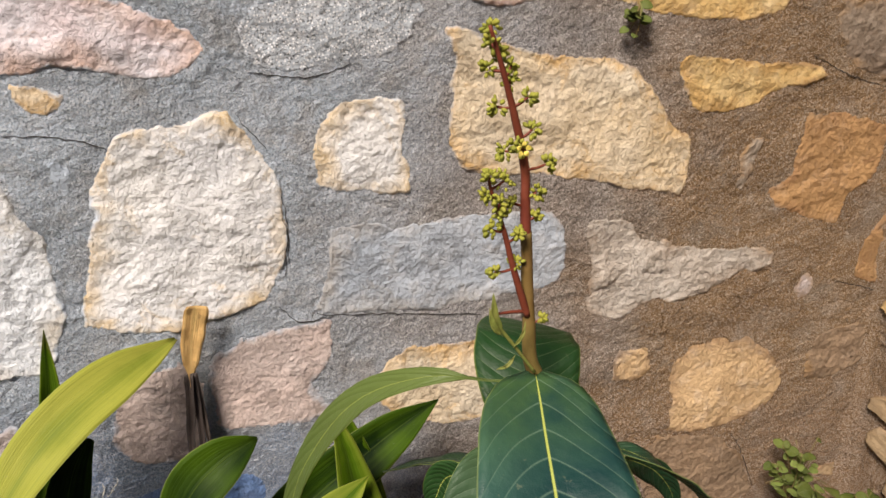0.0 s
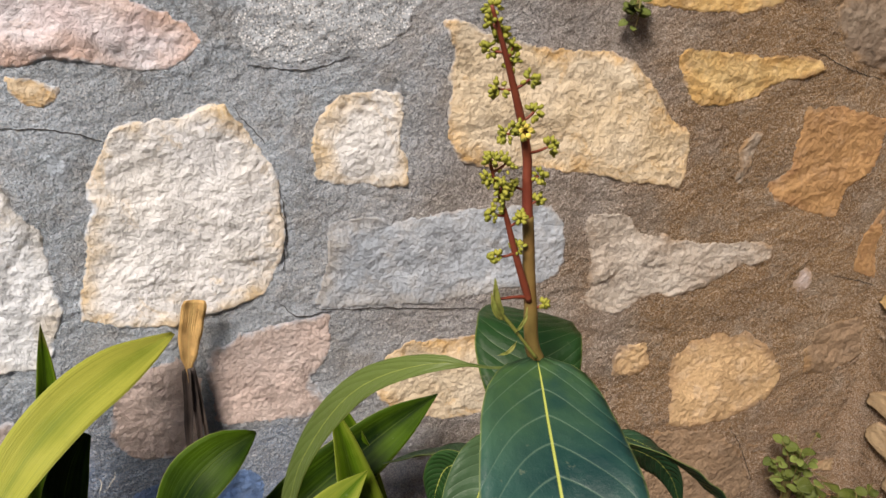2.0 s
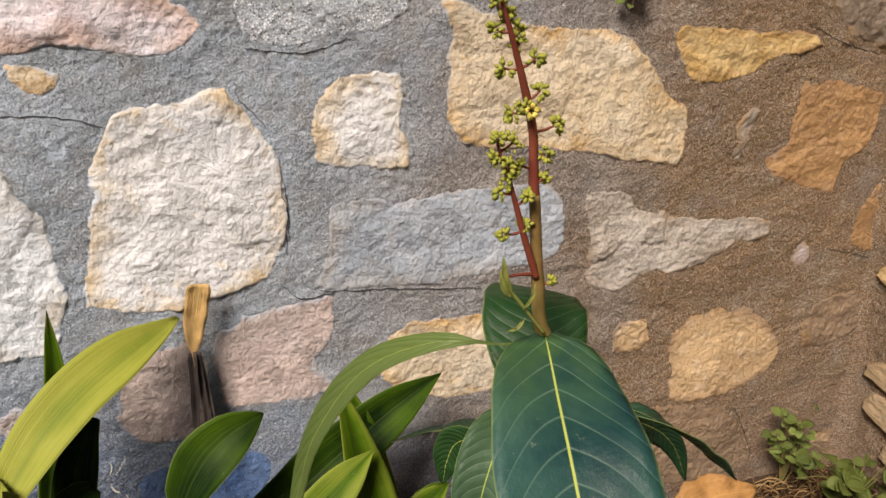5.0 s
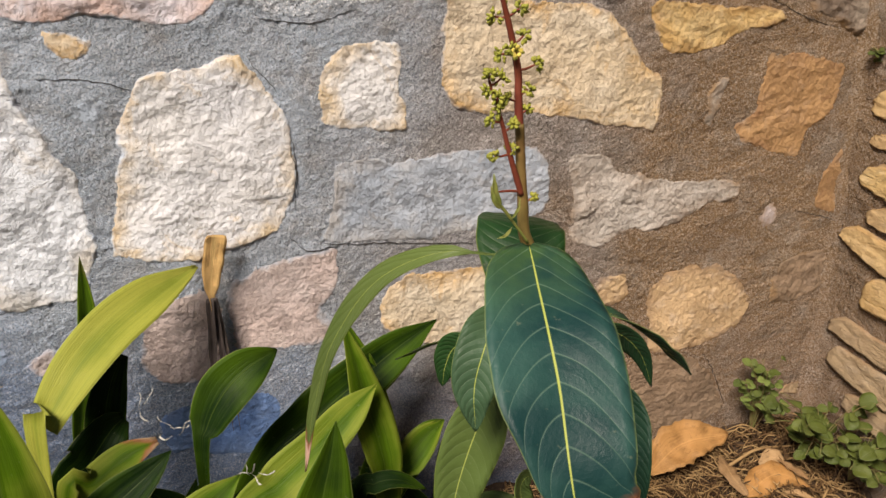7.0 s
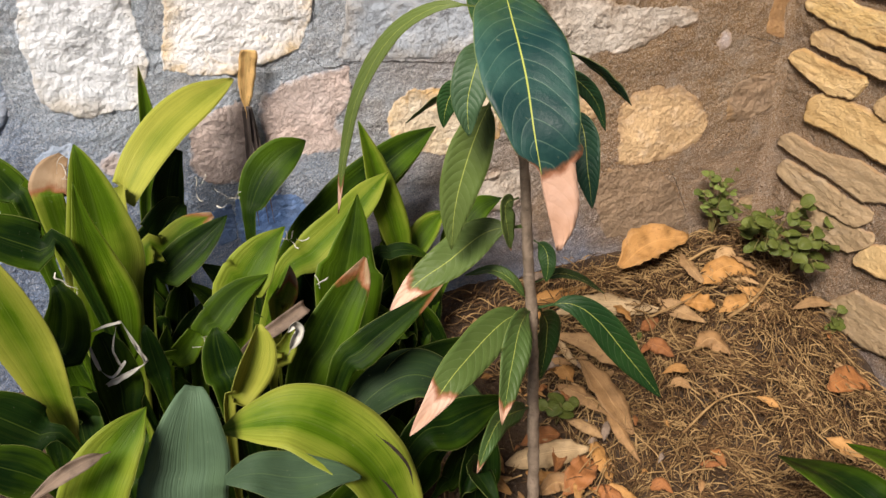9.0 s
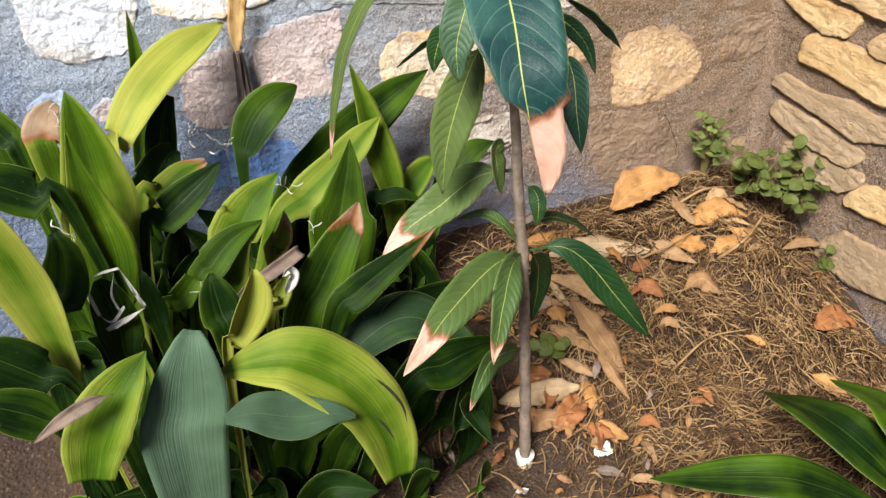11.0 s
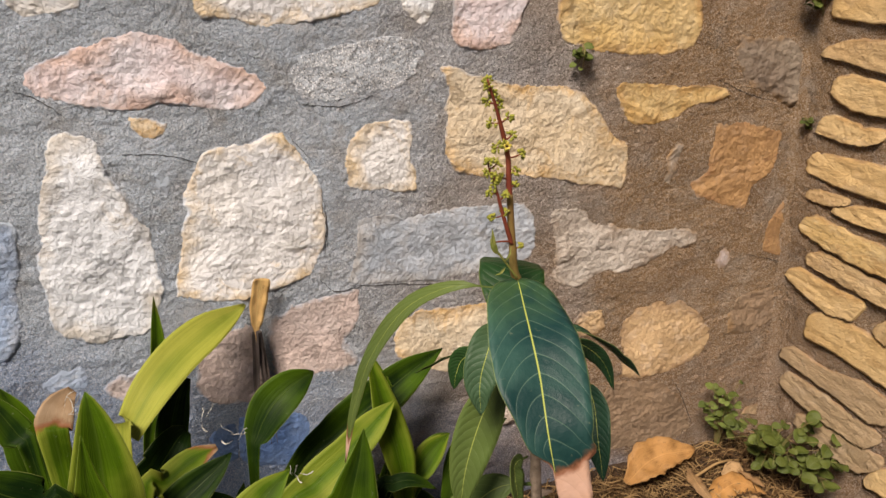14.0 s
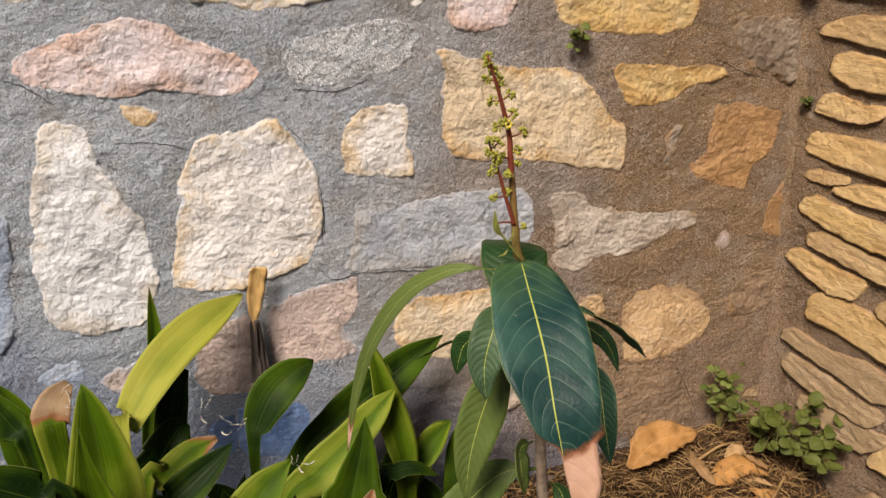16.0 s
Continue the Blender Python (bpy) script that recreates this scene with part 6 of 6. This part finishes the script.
fallen_leaf([(0.736, 0.829, -0.06), (0.764, 0.815, -0.056), (0.79, 0.79, -0.077)], 0.039, DEAD_RED)
fallen_leaf([(0.553, 0.908, -0.029), (0.605, 0.863, -0.036), (0.657, 0.799, -0.073)], 0.043, DEAD)
fallen_leaf([(0.578, 0.847, -0.053), (0.588, 0.749, -0.084), (0.6, 0.654, -0.132)], 0.064, DEAD)
fallen_leaf([(0.586, 0.739, -0.098), (0.578, 0.661, -0.119), (0.584, 0.596, -0.152)], 0.033, DEAD)
fallen_leaf([(0.483, 0.834, -0.058), (0.521, 0.839, -0.046), (0.535, 0.794, -0.075)], 0.047, DEAD_ORANGE)
fallen_leaf([(0.496, 0.796, -0.074), (0.536, 0.755, -0.081), (0.576, 0.708, -0.111)], 0.049, DEAD)
fallen_leaf([(0.517, 0.674, -0.124), (0.511, 0.618, -0.135), (0.508, 0.579, -0.158)], 0.048, DEAD_ORANGE)
fallen_leaf([(0.318, 0.673, -0.125), (0.406, 0.663, -0.118), (0.498, 0.654, -0.132)], 0.055, DEAD_PALE)
fallen_leaf([(0.491, 0.632, -0.14), (0.443, 0.601, -0.141), (0.4, 0.581, -0.157)], 0.061, DEAD_RED)
fallen_leaf([(0.357, 0.597, -0.152), (0.397, 0.603, -0.14), (0.43, 0.582, -0.157)], 0.040, DEAD)
fallen_leaf([(0.218, 0.674, -0.124), (0.26, 0.642, -0.126), (0.318, 0.644, -0.136)], 0.029, DEAD)
fallen_leaf([(0.242, 0.638, -0.138), (0.274, 0.641, -0.127), (0.304, 0.614, -0.146)], 0.036, DEAD_ORANGE)
fallen_leaf([(0.301, 0.715, -0.108), (0.301, 0.682, -0.111), (0.308, 0.657, -0.131)], 0.025, DEAD_ORANGE)
fallen_leaf([(1.092, 0.629, -0.146), (1.173, 0.646, -0.154), (1.229, 0.629, -0.189)], 0.063, DEAD_RED)
fallen_leaf([(0.562, 0.83, -0.06), (0.546, 0.854, -0.041), (0.55, 0.903, -0.031)], 0.023, DEAD_PALE)
fallen_leaf([(0.35, 0.647, -0.135), (0.374, 0.62, -0.134), (0.416, 0.627, -0.142)], 0.031, DEAD_ORANGE)
fallen_leaf([(0.48, 0.726, -0.103), (0.514, 0.689, -0.108), (0.545, 0.661, -0.129)], 0.028, DEAD)
fallen_leaf([(0.711, 0.862, -0.047), (0.675, 0.878, -0.031), (0.664, 0.909, -0.029)], 0.031, DEAD_RED)
fallen_leaf([(1.17, 0.844, -0.08), (1.243, 0.856, -0.087), (1.306, 0.851, -0.107)], 0.028, DEAD)
fallen_leaf([(0.733, 0.728, -0.103), (0.76, 0.726, -0.093), (0.784, 0.712, -0.109)], 0.022, DEAD)
fallen_leaf([(1.05, 0.918, -0.026), (1.067, 0.886, -0.029), (1.119, 0.894, -0.043)], 0.028, DEAD_ORANGE)
fallen_leaf([(0.277, 0.622, -0.144), (0.236, 0.61, -0.138), (0.209, 0.631, -0.141)], 0.044, DEAD_RED)
fallen_leaf([(0.476, 0.572, -0.16), (0.503, 0.543, -0.158), (0.536, 0.521, -0.173)], 0.036, DEAD_ORANGE)
fallen_leaf([(0.573, 0.541, -0.169), (0.597, 0.537, -0.159), (0.611, 0.518, -0.174)], 0.027, DEAD_RED)
scrap_v, scrap_f, scrap_u = leaf_data([(-0.018, 0, 0), (-0.006, 0.004, 0.012), (0.006, 0, 0.010), (0.020, 0.004, 0.002)], 0.030, (0, -0.6, 0.8), "dry", 0.5, 0.2, 0.6, 18, 6, 5, halves=((0, 0.2, 0.6, 0.85, 1), (0.006, 0.013, 0.015, 0.011, 0.004)))
tagged(part("paper_scrap", mesh_of("paper_scrap", scrap_v, scrap_f, scrap_u), PLASTIC, at=(0.482, 0.523, -0.173)), "small crumpled off-white scrap on the litter", "scrap")
for _ in range(150):
    x, y = leaf_rng.uniform(0.14, 1.22), leaf_rng.uniform(0.10, 1.08)
    if leaf_rng.random() < 0.6:
        x, y = leaf_rng.gauss(0.42, 0.14), leaf_rng.gauss(0.58, 0.18)
    a, ln = leaf_rng.uniform(0, 6.28), leaf_rng.choice((leaf_rng.uniform(0.015, 0.04), leaf_rng.uniform(0.03, 0.09)))
    z = ground_z(x, y) + leaf_rng.uniform(0.004, 0.02)
    dx, dy = ln * math.cos(a), ln * math.sin(a)
    fallen_leaf([(x - dx / 2, y - dy / 2, z), (x, y, z + leaf_rng.uniform(0.0, 0.012)), (x + dx / 2, y + dy / 2, z)], ln * leaf_rng.uniform(0.22, 0.5), leaf_rng.choice((DEAD, DEAD, DEAD_RED, DEAD_GREY, DEAD_ORANGE)))


def straw(name, count, seed, length, radius, material, label, keep):
    """Dry stems and roots strewn on the soil, joined into one mesh."""
    rng = random.Random(seed)
    verts, faces = [], []
    for _ in range(count):
        x, y = rng.uniform(-0.5, 1.27), rng.uniform(-0.25, 1.12)
        if rng.random() > keep(x, y):
            continue
        a, ln = rng.gauss(0.2, 0.6) + 2.5 * noise.noise(Vector((x * 7, y * 7, 40))) + (math.pi if rng.random() < 0.5 else 0), rng.uniform(*length)
        heap = rng.random() ** 1.5 * (0.012 + 0.055 * max(0.0, 0.3 + noise.noise(Vector((x * 9, y * 9, 12)))))
        bend, r = rng.gauss(0, 0.7), rng.uniform(*radius)
        pts, h = [], a
        px, py = x, y
        tilt = rng.uniform(-0.006, 0.014)
        for k in range(5):
            pts.append((px, min(py, 1.145), ground_z(px, py) + 0.003 + heap + tilt * math.sin(k * 0.8)))
            px, py = px + ln / 4 * math.cos(h), py + ln / 4 * math.sin(h)
            h += bend / 4 + rng.uniform(-0.12, 0.12)
        base = len(verts)
        for k, p in enumerate(pts):
            q = np.array(pts[min(k + 1, 4)]) - np.array(pts[max(k - 1, 0)])
            s = unit(np.array((-q[1], q[0], 0)))
            rr = r * (1 - 0.12 * k)
            verts += [np.array(p) + s * rr, np.array(p) - s * rr, np.array(p) + np.array((0, 0, rr * 1.6))]
        for k in range(4):
            i = base + 3 * k
            faces += [(i, i + 3, i + 5, i + 2), (i + 2, i + 5, i + 4, i + 1), (i + 1, i + 4, i + 3, i)]
    ob = part(name, mesh_of(name, verts, faces), material)
    return tagged(ob, label, "straw", kind="stuff")


def on_bank(x, y):
    return smoothstep(0.30, 0.75, x) * (0.35 + 0.65 * smoothstep(0.2, 0.5, y)) + 0.08


straw("straw", 22000, 31, (0.012, 0.06), (0.0006, 0.0022), STRAW, "tangled brown dry straw and roots on the soil", on_bank)
straw("pale_straw", 19000, 32, (0.015, 0.075), (0.0006, 0.0022), STRAW_PALE, "pale dry stems strewn over the litter", on_bank)
for pts, r in (([(0.98, 1.02, 0.03), (1.06, 1.03, 0.045), (1.16, 1.03, 0.03)], 0.004), ([(0.97, 0.84, -0.03), (1.06, 0.86, -0.01), (1.15, 0.91, 0.005)], 0.005), ([(0.70, 0.62, -0.11), (0.82, 0.66, -0.09), (0.93, 0.66, -0.10)], 0.0028),
               ([(0.78, 0.88, 0.0), (0.87, 0.88, 0.018), (0.95, 0.91, 0.02)], 0.003)):
    tw = tube("twig", [np.array(p) - np.array(pts[1]) for p in pts], [r, r * 0.8, r * 0.5], STRAW_PALE, None, 16, 6, 0.3)
    tw.location = pts[1]
    tagged(tw, "dry pale twig lying on the litter", "twig", "twigs on the litter")


root_rng = random.Random(77)
for _ in range(26):
    x, y = root_rng.uniform(0.55, 1.12), root_rng.uniform(0.40, 0.98)
    h, pts = root_rng.uniform(-2.6, -0.4), []
    for k in range(6):
        pts.append(np.array((x, y, ground_z(x, y) + 0.022 + 0.018 * math.sin(k * 0.62) * root_rng.uniform(0.3, 1.2))))
        x, y = min(1.22, x + 0.035 * math.cos(h)), y + 0.035 * math.sin(h)
        h += root_rng.gauss(0, 0.45)
    r = root_rng.uniform(0.0010, 0.0020)
    root = tube("dry_root", [p - pts[2] for p in pts], [r, r, r * 0.6], STRAW_PALE, None, 22, 5, 0.2)
    root.location = pts[2]
    tagged(root, "long pale dry root curling over the straw", "root", "dry roots on the litter")


# ---- dark strips along the joints: hairline cracks, and painted shade in gaps beside stones ----
CRACK_SHADE = plain_material("dark_crack_shade", (0.035, 0.032, 0.030), (0.055, 0.05, 0.045), 40.0, 1.0)


def crack(pts, width=0.0011):
    rng = random.Random(len(pts) + int(pts[0][0] * 1000))
    line = [(x + rng.uniform(-0.003, 0.003), z + rng.uniform(-0.003, 0.003)) for x, z in pts]
    path, _ = smooth_line([(x, 0, z) for x, z in line], 26)
    verts, faces = [], []
    for i, (x, _, z) in enumerate(path):
        x, z = x + 0.003 * noise.noise(Vector((x * 90, z * 90, 2))), z + 0.003 * noise.noise(Vector((x * 90, z * 90, 7)))
        d = mortar_d(x, z)
        t = path[min(i + 1, 25)] - path[max(i - 1, 0)]
        s = unit(np.array((-t[2], 0, t[0])))
        w = width * (0.25 + 0.75 * math.sin(math.pi * i / 25)) * (0.7 + 0.6 * rng.random()) / 2
        c = np.array((x, WALL_Y - d - 0.0015, z))
        verts += [c - s * w, c + s * w, c + np.array((0, 0.006, 0)) + s * w, c + np.array((0, 0.006, 0)) - s * w]
    for i in range(25):
        for k in range(4):
            a, b2 = 4 * i + k, 4 * i + (k + 1) % 4
            faces.append((a, b2, b2 + 4, a + 4))
    part("crack", mesh_of("crack", verts, faces), CRACK_SHADE, wall_north, "dark hairline strip for cracks and shaded gaps in the mortar")


crack([(-0.229, 0.921), (-0.17, 0.912), (-0.132, 0.907), (-0.106, 0.891)])
crack([(-0.381, 1.04), (-0.344, 1.023), (-0.313, 0.991)])
# next three: shade in the gap along the cream stone's right edge, as strips
crack([(0.067, 0.933), (0.097, 0.897), (0.112, 0.873)])
crack([(0.128, 0.808), (0.135, 0.759), (0.131, 0.696)])
crack([(0.123, 0.791), (0.131, 0.742), (0.124, 0.682)])
crack([(0.991, 0.225), (1.026, 0.174), (1.068, 0.081)])
crack([(0.094, 0.987), (0.171, 0.976), (0.238, 0.993)])
crack([(0.168, 0.608), (0.296, 0.594), (0.444, 0.568)])
crack([(1.057, 0.981), (1.138, 0.944), (1.232, 0.914)])
crack([(1.183, 0.54), (1.257, 0.519), (1.333, 0.49)])
crack([(0.108, 0.633), (0.14, 0.6), (0.194, 0.602)])
